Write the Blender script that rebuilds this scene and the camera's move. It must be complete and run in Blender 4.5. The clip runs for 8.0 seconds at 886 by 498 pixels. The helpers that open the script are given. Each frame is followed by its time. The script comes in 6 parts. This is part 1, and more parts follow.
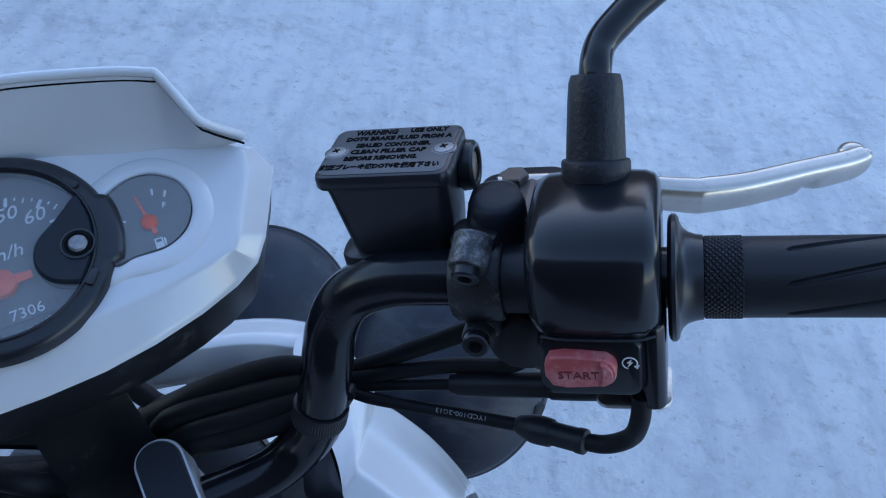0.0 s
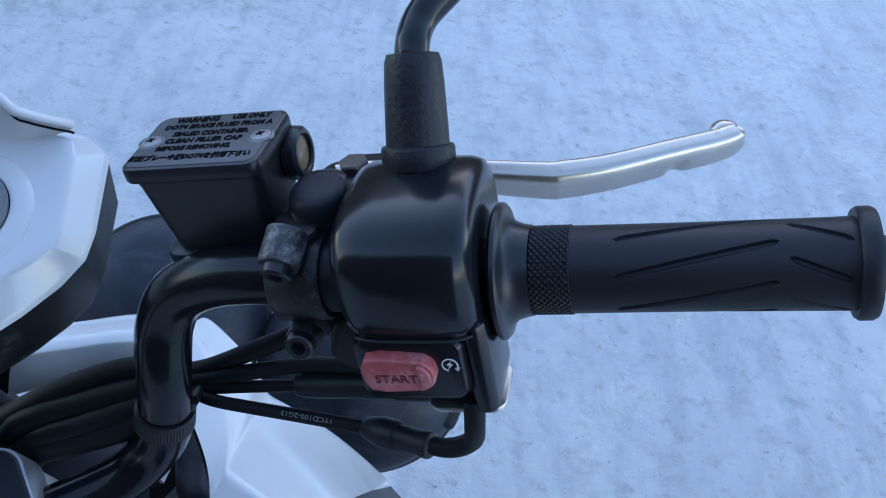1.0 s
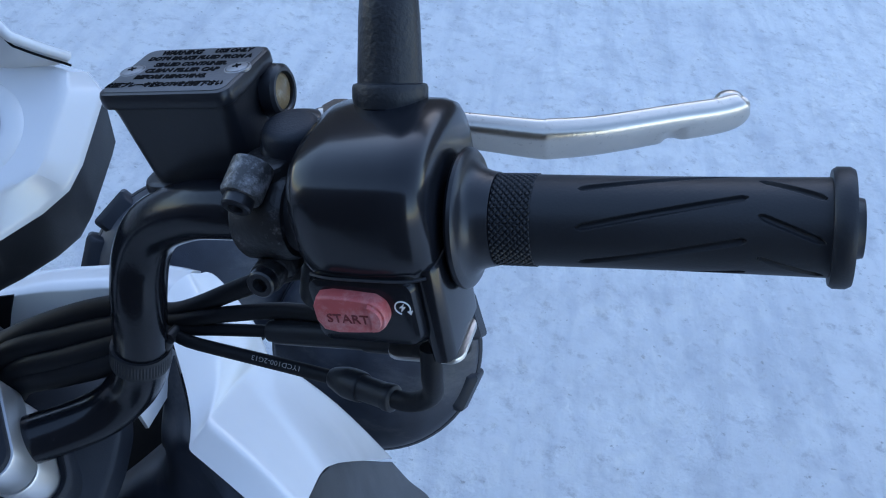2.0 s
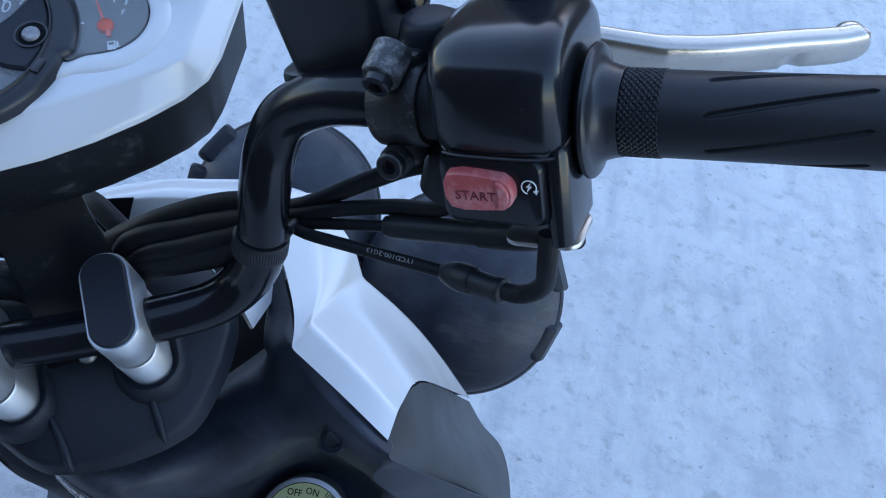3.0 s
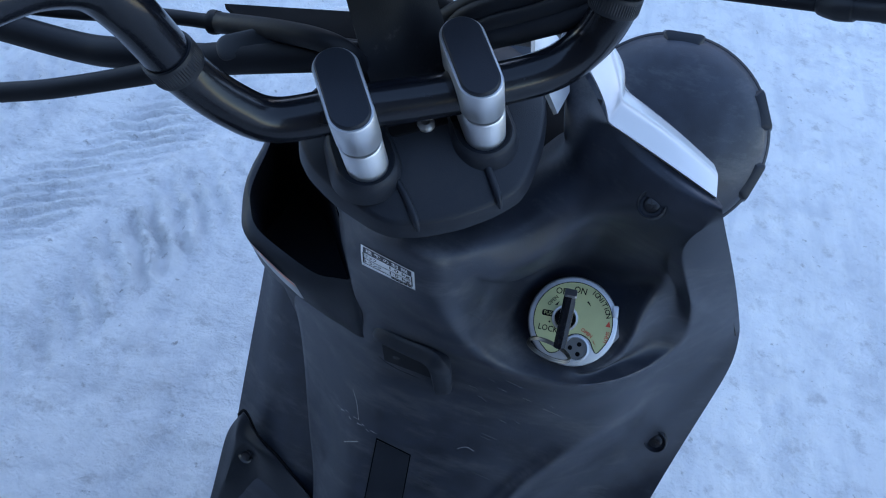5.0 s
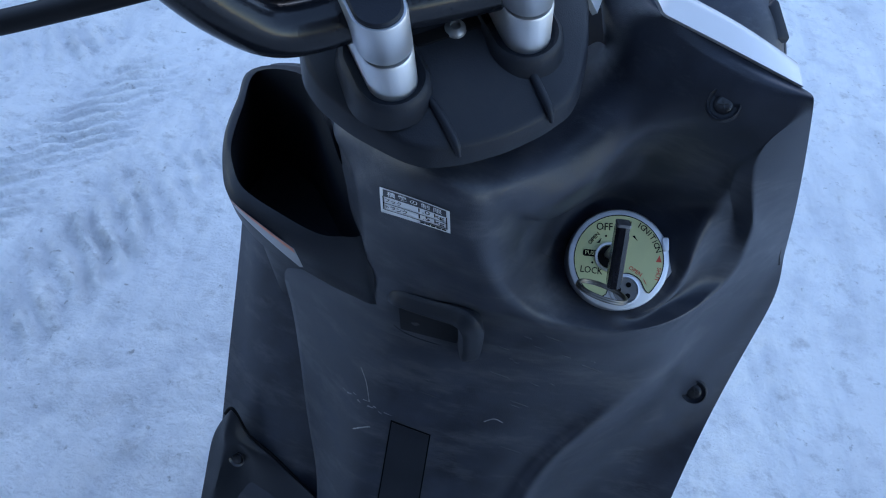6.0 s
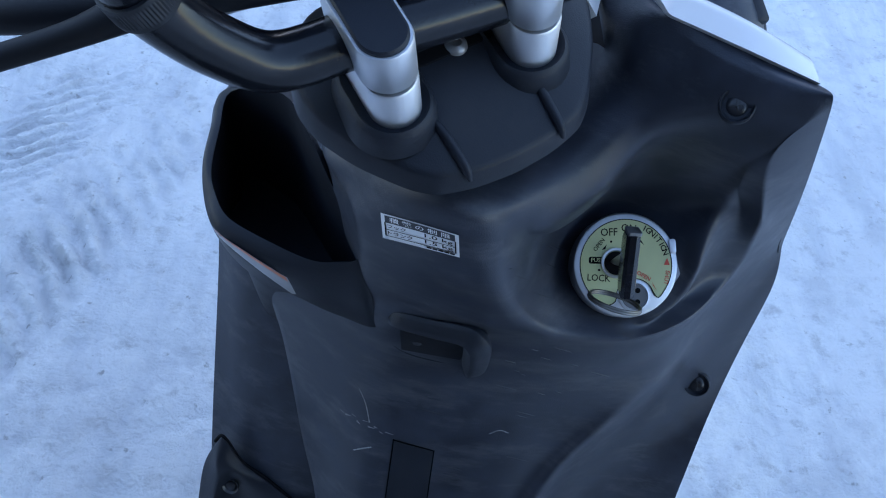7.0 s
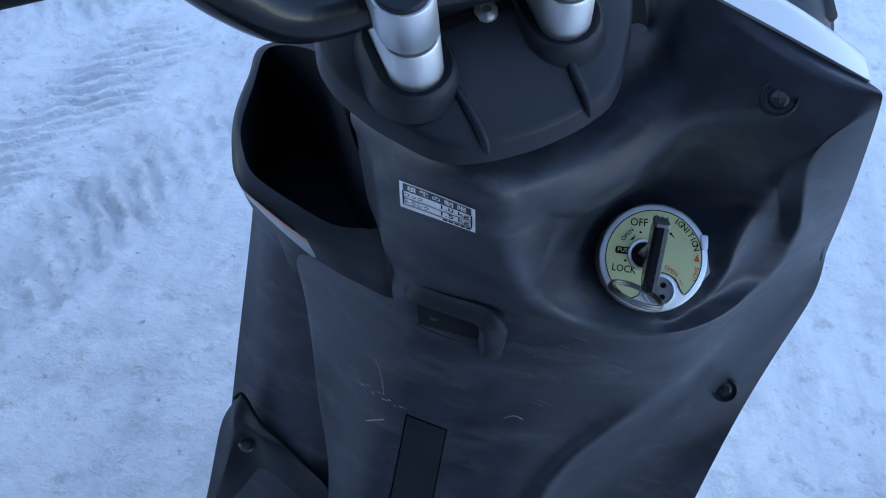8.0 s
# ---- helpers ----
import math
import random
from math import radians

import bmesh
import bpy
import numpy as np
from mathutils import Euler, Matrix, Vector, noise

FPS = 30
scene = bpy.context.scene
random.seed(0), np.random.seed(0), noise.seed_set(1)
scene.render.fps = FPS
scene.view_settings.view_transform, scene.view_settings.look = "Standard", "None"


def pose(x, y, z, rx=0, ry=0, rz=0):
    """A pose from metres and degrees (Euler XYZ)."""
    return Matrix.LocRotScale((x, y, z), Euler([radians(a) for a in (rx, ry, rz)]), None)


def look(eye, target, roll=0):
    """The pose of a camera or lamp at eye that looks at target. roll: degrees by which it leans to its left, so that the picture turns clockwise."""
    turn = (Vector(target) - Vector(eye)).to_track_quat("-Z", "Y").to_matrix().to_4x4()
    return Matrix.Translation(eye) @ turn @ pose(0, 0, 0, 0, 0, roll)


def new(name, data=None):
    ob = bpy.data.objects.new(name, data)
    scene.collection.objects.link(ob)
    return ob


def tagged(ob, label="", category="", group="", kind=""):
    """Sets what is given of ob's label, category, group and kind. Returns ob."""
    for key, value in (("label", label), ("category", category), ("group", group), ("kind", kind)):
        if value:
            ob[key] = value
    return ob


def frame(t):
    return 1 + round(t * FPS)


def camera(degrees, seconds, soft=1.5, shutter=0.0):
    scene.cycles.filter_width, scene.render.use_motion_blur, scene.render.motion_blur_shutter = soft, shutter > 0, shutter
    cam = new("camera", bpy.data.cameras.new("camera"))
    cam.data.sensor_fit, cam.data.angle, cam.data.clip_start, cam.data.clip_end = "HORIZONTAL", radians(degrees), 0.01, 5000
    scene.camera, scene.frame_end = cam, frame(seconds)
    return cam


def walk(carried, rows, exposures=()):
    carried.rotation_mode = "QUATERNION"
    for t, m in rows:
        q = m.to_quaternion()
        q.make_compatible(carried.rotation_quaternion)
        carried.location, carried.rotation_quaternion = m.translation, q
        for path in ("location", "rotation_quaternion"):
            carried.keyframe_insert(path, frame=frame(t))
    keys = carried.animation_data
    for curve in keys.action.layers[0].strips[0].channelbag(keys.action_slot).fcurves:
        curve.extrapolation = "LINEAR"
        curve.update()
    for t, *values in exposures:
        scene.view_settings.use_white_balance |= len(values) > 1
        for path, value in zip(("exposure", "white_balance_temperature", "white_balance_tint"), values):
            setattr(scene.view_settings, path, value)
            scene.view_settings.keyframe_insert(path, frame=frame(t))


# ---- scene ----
cam = camera(52.1, 8.0, soft=1.1)
PATH = [
    (0, (0.0, 0.006, 1.231), (0.133, 1.577, 0.0), 13.0),
    (0.5, (0.031, 0.026, 1.232), (0.201, 1.579, -0.016), 12.6),
    (1, (0.057, 0.029, 1.231), (0.212, 1.571, -0.032), 12.5),
    (1.2, (0.067, 0.031, 1.229), (0.203, 1.577, -0.032), 12.6),
    (2.3, (0.093, 0.017, 1.212), (0.06, 1.548, -0.075), 13.4),
    (2.5, (0.092, 0.008, 1.208), (0.028, 1.535, -0.083), 13.6),
    (3, (0.081, -0.011, 1.196), (-0.028, 1.499, -0.111), 14.1),
    (3.5, (0.058, -0.043, 1.187), (-0.064, 1.448, -0.14), 14.2),
    (4, (0.029, -0.082, 1.182), (-0.102, 1.398, -0.157), 14.1),
    (4.5, (0.001, -0.113, 1.163), (-0.13, 1.356, -0.187), 13.8),
    (5, (-0.029, -0.122, 1.121), (-0.162, 1.326, -0.252), 12.8),
    (5.2, (-0.035, -0.118, 1.102), (-0.164, 1.32, -0.282), 12.2),
    (6.3, (-0.085, -0.085, 1.041), (-0.017, 1.38, -0.318), 11.2),
    (6.5, (-0.09, -0.077, 1.042), (0.004, 1.379, -0.326), 11.0),
    (7, (-0.099, -0.07, 1.044), (0.015, 1.371, -0.339), 10.1),
    (7.5, (-0.097, -0.068, 1.039), (-0.006, 1.355, -0.364), 10.7),
    (8, (-0.08, -0.063, 1.036), (-0.085, 1.338, -0.391), 11.9),
]
walk(cam, [(t, look(eye, target, roll)) for t, eye, target, roll in PATH],
     [(0.0, 1.92, 6040, 15.5), (0.5, 2.08, 6150, 15.5), (1.0, 2.11, 6200, 15.5), (2.5, 2.22, 6260, 15.5), (3.0, 2.30, 6280, 15.5), (4.2, 2.29, 6220, 15.5), (4.8, 2.37, 6180, 15.5), (6.5, 2.38, 6080, 15.5), (7.3, 2.52, 6070, 15.5), (8.0, 2.52, 6040, 15.5)])

# ---- sky and sun: open shade under a clear winter sky ----
world = bpy.data.worlds.new("winter_sky")
world.use_nodes = True
scene.world = world
wn = world.node_tree
sky = wn.nodes.new("ShaderNodeTexSky")
sky.sky_type = "NISHITA"
sky.sun_disc = False
sky.sun_elevation, sky.sun_rotation = radians(17), radians(0)
sky.air_density, sky.dust_density, sky.ozone_density = 1.0, 0.5, 1.0
wn.nodes["Background"].inputs["Strength"].default_value = 0.15
wn.links.new(sky.outputs["Color"], wn.nodes["Background"].inputs["Color"])
sun_data = bpy.data.lights.new("sun", "SUN")
sun_data.energy, sun_data.angle, sun_data.color = 3.0, radians(0.53), (1.0, 0.86, 0.70)
sun = new("sun", sun_data)
sun.location = (0, 30, 9)
sun.rotation_euler = (radians(-73), 0, 0)


# ---- materials ----
def material(name, color, rough=0.5, metal=0.0, grain=0.0, grain_size=600.0, wear=0.0, wear_color=None, wear_size=14.0,
             mottle=0.15, mottle_size=25.0, coat=0.0, spec=0.5, wear_from=0.56, stretch=(1, 1, 1)):
    """A painted, moulded or metal surface: fine grain as relief, broad mottling, and worn or dusty spots."""
    m = bpy.data.materials.new(name)
    m.use_nodes = True
    t = m.node_tree
    b = t.nodes["Principled BSDF"]
    b.inputs["Roughness"].default_value, b.inputs["Metallic"].default_value = rough, metal
    b.inputs["Coat Weight"].default_value = coat
    b.inputs["Coat Roughness"].default_value = 0.08
    b.inputs["Specular IOR Level"].default_value = spec
    co = t.nodes.new("ShaderNodeTexCoord")
    big = t.nodes.new("ShaderNodeTexNoise")
    big.inputs["Scale"].default_value, big.inputs["Detail"].default_value = mottle_size, 6
    t.links.new(co.outputs["Object"], big.inputs["Vector"])
    ramp = t.nodes.new("ShaderNodeMapRange")
    ramp.inputs["From Min"].default_value, ramp.inputs["From Max"].default_value = 0.3, 0.7
    ramp.inputs["To Min"].default_value, ramp.inputs["To Max"].default_value = 1 - mottle, 1 + mottle
    t.links.new(big.outputs["Fac"], ramp.inputs["Value"])
    tint = t.nodes.new("ShaderNodeVectorMath")
    tint.operation = "SCALE"
    tint.inputs[0].default_value = color
    t.links.new(ramp.outputs["Result"], tint.inputs["Scale"])
    out = tint.outputs["Vector"]
    if wear:
        spots = t.nodes.new("ShaderNodeTexNoise")
        spots.inputs["Scale"].default_value, spots.inputs["Detail"].default_value = wear_size, 10
        spots.inputs["Roughness"].default_value = 0.75
        drawn = t.nodes.new("ShaderNodeMapping")
        drawn.inputs["Scale"].default_value = stretch
        t.links.new(co.outputs["Object"], drawn.inputs["Vector"])
        t.links.new(drawn.outputs["Vector"], spots.inputs["Vector"])
        edge = t.nodes.new("ShaderNodeMapRange")
        edge.inputs["From Min"].default_value, edge.inputs["From Max"].default_value = wear_from, wear_from + 0.18
        edge.inputs["To Max"].default_value = wear
        t.links.new(spots.outputs["Fac"], edge.inputs["Value"])
        mix = t.nodes.new("ShaderNodeMix")
        mix.data_type = "RGBA"
        mix.inputs["B"].default_value = (*(wear_color or color), 1)
        t.links.new(edge.outputs["Result"], mix.inputs["Factor"])
        t.links.new(out, mix.inputs["A"])
        out = mix.outputs["Result"]
    t.links.new(out, b.inputs["Base Color"])
    rmap = t.nodes.new("ShaderNodeMapRange")
    rmap.inputs["From Min"].default_value, rmap.inputs["From Max"].default_value = 0.3, 0.7
    rmap.inputs["To Min"].default_value, rmap.inputs["To Max"].default_value = rough * 0.85, min(1, rough * 1.15)
    t.links.new(big.outputs["Fac"], rmap.inputs["Value"])
    t.links.new(rmap.outputs["Result"], b.inputs["Roughness"])
    if grain:
        fine = t.nodes.new("ShaderNodeTexNoise")
        fine.inputs["Scale"].default_value, fine.inputs["Detail"].default_value = grain_size, 3
        t.links.new(co.outputs["Object"], fine.inputs["Vector"])
        bump = t.nodes.new("ShaderNodeBump")
        bump.inputs["Strength"].default_value, bump.inputs["Distance"].default_value = grain, 0.0006
        t.links.new(fine.outputs["Fac"], bump.inputs["Height"])
        t.links.new(bump.outputs["Normal"], b.inputs["Normal"])
    return m


MOULDED = material("moulded_black_plastic", (0.0130, 0.0158, 0.0228), 0.49, grain=0.22, grain_size=1500, wear=0.3, wear_color=(0.04, 0.039, 0.038), wear_size=9, spec=0.30)
SHIELDBLACK = material("scuffed_black_plastic", (0.0268, 0.0316, 0.0450), 0.44, mottle=0.3, mottle_size=45, grain=0.2, grain_size=1500, wear=0.85, wear_color=(0.082, 0.084, 0.092), wear_size=18, spec=0.38, wear_from=0.50, stretch=(0.6, 1.0, 1.9))
WORNCAST = material("bare_worn_casting", (0.05, 0.05, 0.052), 0.45, grain=0.8, grain_size=420, wear=1.0, wear_color=(0.27, 0.27, 0.285), wear_size=240, wear_from=0.46)
RUST = material("rusty_bolt", (0.13, 0.11, 0.095), 0.42, metal=0.8, grain=0.5, grain_size=500, wear=0.9, wear_color=(0.24, 0.15, 0.10), wear_size=220)
DUSTY = material("dusty_black_plastic", (0.0100, 0.0108, 0.0135), 0.46, spec=0.26, grain=0.22, grain_size=1500, wear=0.8, wear_color=(0.11, 0.11, 0.115), wear_size=45, wear_from=0.57)
# near-black for joints and the loom plate, also painted in for deep shade
GAP = material("gap_and_shade_black", (0.0055, 0.006, 0.0075), 0.9, spec=0.1)
GREYPLASTIC = material("weathered_grey_plastic", (0.017, 0.0172, 0.018), 0.44, grain=0.3, grain_size=1200, wear=0.5, wear_color=(0.06, 0.058, 0.056))
ENAMEL = material("worn_black_enamel", (0.0065, 0.0074, 0.0108), 0.21, spec=0.34, grain=0.1, grain_size=700, mottle=0.3, coat=0.06, wear=0.15, wear_color=(0.06, 0.06, 0.06), wear_size=50)
REDDARK = material("dark_red_print", (0.16, 0.022, 0.026), 0.6, mottle=0.1)
GLOSS = material("gloss_black_enamel", (0.0075, 0.0085, 0.0118), 0.21, mottle=0.3, coat=0.12, spec=0.36, wear=0.1, wear_color=(0.05, 0.05, 0.05), wear_size=60)
# grey that imitates the sky's sheen on the black cap top
CAPSHEEN = material("cap_sheen_grey", (0.082, 0.085, 0.093), 0.40, grain=0.2, grain_size=900, wear=0.2, wear_color=(0.10, 0.10, 0.10), wear_size=40)
SATIN = material("satin_black_coating", (0.0138, 0.0150, 0.0195), 0.32, grain=0.07, grain_size=900, wear=0.15, wear_color=(0.07, 0.07, 0.07), wear_size=40)
CASTBLACK = material("chipped_black_casting", (0.018, 0.018, 0.020), 0.42, grain=0.8, grain_size=420, wear=0.85, wear_color=(0.30, 0.30, 0.31), wear_size=75)
RUBBER = material("black_rubber", (0.0135, 0.0150, 0.019), 0.46, grain=0.12, grain_size=1300, wear=0.15, wear_color=(0.05, 0.05, 0.05), wear_size=30, spec=0.38)
BOOTRUBBER = material("grained_black_rubber", (0.0135, 0.0150, 0.019), 0.46, grain=0.55, grain_size=560, wear=0.2, wear_color=(0.05, 0.05, 0.05), wear_size=40, spec=0.38)
PRINTGREY = material("worn_white_print", (0.26, 0.26, 0.27), 0.6, mottle=0.4, mottle_size=300)
CABLE = material("black_cable_sheath", (0.0095, 0.0102, 0.0130), 0.58, grain=0.15, grain_size=500, spec=0.24)
WHITE = material("white_paint", (0.70, 0.70, 0.705), 0.22, mottle=0.03, coat=0.5, wear=0.12, wear_color=(0.55, 0.55, 0.54), wear_size=25)
DIALGREY = material("printed_dial_face", (0.13, 0.13, 0.133), 0.5, mottle=0.05)
INK = material("white_print", (0.75, 0.75, 0.75), 0.5, mottle=0.03)
DARKINK = material("black_ink", (0.004, 0.004, 0.005), 0.85, mottle=0.1, spec=0.08)
REDINK = material("red_print", (0.55, 0.06, 0.03), 0.5, mottle=0.05)
ALU = material("cast_aluminium", (0.55, 0.51, 0.455), 0.30, metal=1.0, grain=0.10, grain_size=700, wear=0.8, wear_color=(0.20, 0.17, 0.14), wear_size=420, wear_from=0.575)
SILVER = material("satin_anodised_silver", (0.66, 0.67, 0.69), 0.47, metal=1.0, grain=0.08, grain_size=900, mottle=0.05)
SCUFF = material("faint_scuff", (0.036, 0.038, 0.044), 0.6, mottle=0.4, mottle_size=200)
STEELDARK = material("dull_grey_steel", (0.30, 0.30, 0.31), 0.42, metal=0.8, grain=0.2, grain_size=500, wear=0.6, wear_color=(0.12, 0.11, 0.10), wear_size=200)
STEEL = material("zinc_plated_steel", (0.55, 0.54, 0.52), 0.35, metal=1.0, grain=0.2, grain_size=500, wear=0.5, wear_color=(0.25, 0.20, 0.15), wear_size=150)
REDBUTTON = material("faded_red_plastic", (0.46, 0.085, 0.085), 0.45, wear=0.9, wear_color=(0.60, 0.30, 0.30), wear_size=70, wear_from=0.47, mottle=0.2, mottle_size=60)
ORANGE = material("needle_orange", (0.85, 0.12, 0.05), 0.5, mottle=0.03)
CREAM = material("glow_plate_cream", (0.50, 0.52, 0.265), 0.5, mottle=0.06, mottle_size=60)
STICKER = material("sticker_silver_white", (0.84, 0.85, 0.86), 0.35, mottle=0.04)
STICKERBAND = material("sticker_dark_band", (0.035, 0.037, 0.045), 0.4, mottle=0.05)
ORANGESTRIPE = material("orange_stripe", (0.62, 0.20, 0.10), 0.4, mottle=0.06)
DECALGREY = material("grey_decal", (0.33, 0.34, 0.36), 0.35, mottle=0.05)
AMBER = material("yellowed_sight_glass", (0.22, 0.15, 0.07), 0.3, wear=0.9, wear_color=(0.42, 0.38, 0.30), wear_size=170, wear_from=0.50)
KEYSTEEL = material("tarnished_key_steel", (0.15, 0.14, 0.125), 0.33, metal=0.9, grain=0.2, grain_size=500)
SCRATCH = material("scuffed_plastic", (0.17, 0.17, 0.175), 0.6, mottle=0.3, mottle_size=200)


def glass_material():
    m = bpy.data.materials.new("clear_lens")
    m.use_nodes = True
    t = m.node_tree
    b = t.nodes["Principled BSDF"]
    b.inputs["Base Color"].default_value = (0.93, 0.95, 0.96, 1)
    b.inputs["Transmission Weight"].default_value = 0.93
    b.inputs["Roughness"].default_value = 0.06
    b.inputs["IOR"].default_value = 1.25
    return m


LENS = glass_material()


def snow_material():
    m = bpy.data.materials.new("packed_snow")
    m.use_nodes = True
    t = m.node_tree
    b = t.nodes["Principled BSDF"]
    b.inputs["Roughness"].default_value = 0.65
    b.inputs["Subsurface Weight"].default_value = 0.0
    co = t.nodes.new("ShaderNodeTexCoord")

    def noise_tex(scale, detail=6, rough=0.6):
        n = t.nodes.new("ShaderNodeTexNoise")
        n.inputs["Scale"].default_value, n.inputs["Detail"].default_value, n.inputs["Roughness"].default_value = scale, detail, rough
        t.links.new(co.outputs["Object"], n.inputs["Vector"])
        return n.outputs["Fac"]

    def spread(value, lo, hi, a, z):
        r = t.nodes.new("ShaderNodeMapRange")
        for key, v in (("From Min", lo), ("From Max", hi), ("To Min", a), ("To Max", z)):
            r.inputs[key].default_value = v
        t.links.new(value, r.inputs["Value"])
        return r.outputs["Result"]

    def mixed(fac, a, colour):
        x = t.nodes.new("ShaderNodeMix")
        x.data_type = "RGBA"
        x.inputs["B"].default_value = (*colour, 1)
        t.links.new(fac, x.inputs["Factor"])
        if isinstance(a, tuple):
            x.inputs["A"].default_value = (*a, 1)
        else:
            t.links.new(a, x.inputs["A"])
        return x.outputs["Result"]

    # streaks drawn out along the wheel tracks
    turn = t.nodes.new("ShaderNodeMapping")
    turn.inputs["Rotation"].default_value = (0, 0, radians(24))
    turn.inputs["Scale"].default_value = (13, 2.2, 1)
    t.links.new(co.outputs["Object"], turn.inputs["Vector"])
    streak = t.nodes.new("ShaderNodeTexNoise")
    streak.inputs["Scale"].default_value, streak.inputs["Detail"].default_value, streak.inputs["Roughness"].default_value = 1.0, 6, 0.65
    t.links.new(turn.outputs["Vector"], streak.inputs["Vector"])
    c = mixed(spread(noise_tex(2.2), 0.42, 0.62, 0, 0.7), (0.93, 0.93, 0.93), (0.83, 0.835, 0.85))
    c = mixed(spread(streak.outputs["Fac"], 0.48, 0.66, 0, 0.6), c, (0.66, 0.68, 0.72))
    c = mixed(spread(noise_tex(7, 9, 0.75), 0.50, 0.66, 0, 0.6), c, (0.64, 0.65, 0.68))
    c = mixed(spread(noise_tex(24, 7, 0.72), 0.55, 0.68, 0, 0.6), c, (0.50, 0.49, 0.49))
    c = mixed(spread(noise_tex(58, 4, 0.6), 0.655, 0.74, 0, 0.65), c, (0.30, 0.285, 0.27))
    # a dirty line across the snow
    cut = t.nodes.new("ShaderNodeSeparateXYZ")
    t.links.new(co.outputs["Object"], cut.inputs["Vector"])

    def sums(op, a, k):
        n = t.nodes.new("ShaderNodeMath")
        n.operation = op
        for slot, v in ((0, a), (1, k)):
            if isinstance(v, (int, float)):
                n.inputs[slot].default_value = v
            else:
                t.links.new(v, n.inputs[slot])
        return n.outputs["Value"]

    off = sums("ABSOLUTE", sums("SUBTRACT", sums("SUBTRACT", cut.outputs["Y"], sums("MULTIPLY", cut.outputs["X"], 0.42)), 1.17), 0)
    line = sums("MULTIPLY", spread(off, 0.01, 0.10, 1.0, 0.0), spread(cut.outputs["X"], -0.5, -0.35, 1.0, 0.0))
    c = mixed(sums("MULTIPLY", line, spread(noise_tex(15, 7, 0.7), 0.47, 0.62, 0, 0.55)), c, (0.46, 0.45, 0.45))
    t.links.new(c, b.inputs["Base Color"])
    bump = t.nodes.new("ShaderNodeBump")
    bump.inputs["Strength"].default_value, bump.inputs["Distance"].default_value = 1.0, 0.026
    t.links.new(sums("ADD", noise_tex(13, 11, 0.76), sums("MULTIPLY", noise_tex(46, 6, 0.7), 0.38)), bump.inputs["Height"])
    t.links.new(bump.outputs["Normal"], b.inputs["Normal"])
    return m


SNOW = snow_material()

# ---- building helpers ----
SCOOTER_AT = Vector((-0.06, 0.30, 0.0))
ORIGINS = {}


def part(name, bm, mat, parent=None, label="", fr=None, sharp=38.0):
    """Links a bmesh as one mesh object, its origin at its middle, under a thing or a part."""
    if fr is not None:
        bm.transform(fr)
    bmesh.ops.recalc_face_normals(bm, faces=bm.faces[:])
    lo = Vector([min(v.co[i] for v in bm.verts) for i in range(3)])
    hi = Vector([max(v.co[i] for v in bm.verts) for i in range(3)])
    mid = (lo + hi) / 2
    bmesh.ops.translate(bm, verts=bm.verts[:], vec=-mid)
    me = bpy.data.meshes.new(name)
    bm.to_mesh(me)
    bm.free()
    me.materials.append(mat)
    me.polygons.foreach_set("use_smooth", [True] * len(me.polygons))
    me.set_sharp_from_angle(angle=radians(sharp))
    ob = new(name, me)
    ob.parent = parent
    ob.location = mid - (ORIGINS[parent.name] if parent else Vector())
    ORIGINS[ob.name] = mid
    if label:
        ob["label"] = label
    return ob


def thing(name, at, label, category, group="", kind=""):
    ob = new(name)
    ob.location = at
    ORIGINS[ob.name] = Vector(at)
    return tagged(ob, label, category, group, kind)


def spline(pts, steps=6, closed=False):
    """Points along a smooth curve through the given ones (tuples of any length)."""
    pts = [np.array(p, float) for p in pts]
    n, out = len(pts), []
    for i in range(n if closed else n - 1):
        p1, p2 = pts[i], pts[(i + 1) % n]
        p0 = pts[i - 1] if closed or i else 2 * p1 - p2
        p3 = pts[(i + 2) % n] if closed or i + 2 < n else 2 * p2 - p1
        for k in range(steps):
            u = k / steps
            out.append(0.5 * (2 * p1 + (p2 - p0) * u + (2 * p0 - 5 * p1 + 4 * p2 - p3) * u * u + (3 * p1 - p0 - 3 * p2 + p3) * u ** 3))
    if not closed:
        out.append(pts[-1])
    return out


def skin(loops, cap=True, closed=True):
    """A surface over loops of equal length."""
    bm = bmesh.new()
    rings = [[bm.verts.new(p) for p in loop] for loop in loops]
    n = len(rings[0])
    for a, b in zip(rings, rings[1:]):
        for i in range(n if closed else n - 1):
            j = (i + 1) % n
            bm.faces.new((a[i], a[j], b[j], b[i]))
    if cap and closed:
        bm.faces.new(rings[0][::-1])
        bm.faces.new(rings[-1])
    return bm


def tube(pts, r, n=14, steps=6, flat=1.0, up=None, square=2.0):
    """A round or flattened rod along a smooth curve; r is one radius or one for each point."""
    rs = [r] * len(pts) if isinstance(r, (int, float)) else list(r)
    line = spline([(*p, q) for p, q in zip(pts, rs)], steps)
    cs = [Vector(p[:3]) for p in line]
    side, loops = None, []
    for i, c in enumerate(cs):
        t = (cs[min(i + 1, len(cs) - 1)] - cs[max(i - 1, 0)]).normalized()
        if side is None:
            side = t.cross(Vector(up or (0.13, 0.31, 0.94))).normalized()
        side = (side - t * side.dot(t)).normalized()
        if up:
            side = t.cross(Vector(up)).normalized()
        over = side.cross(t)
        q = line[i][3]
        ring = []
        for k in range(n):
            ca, sa = math.cos(2 * math.pi * k / n), math.sin(2 * math.pi * k / n)
            g = (abs(ca) ** square + abs(sa) ** square) ** (-1 / square)
            ring.append(c + side * (q * g * ca) + over * (q * flat * g * sa))
        loops.append(ring)
    return skin(loops)


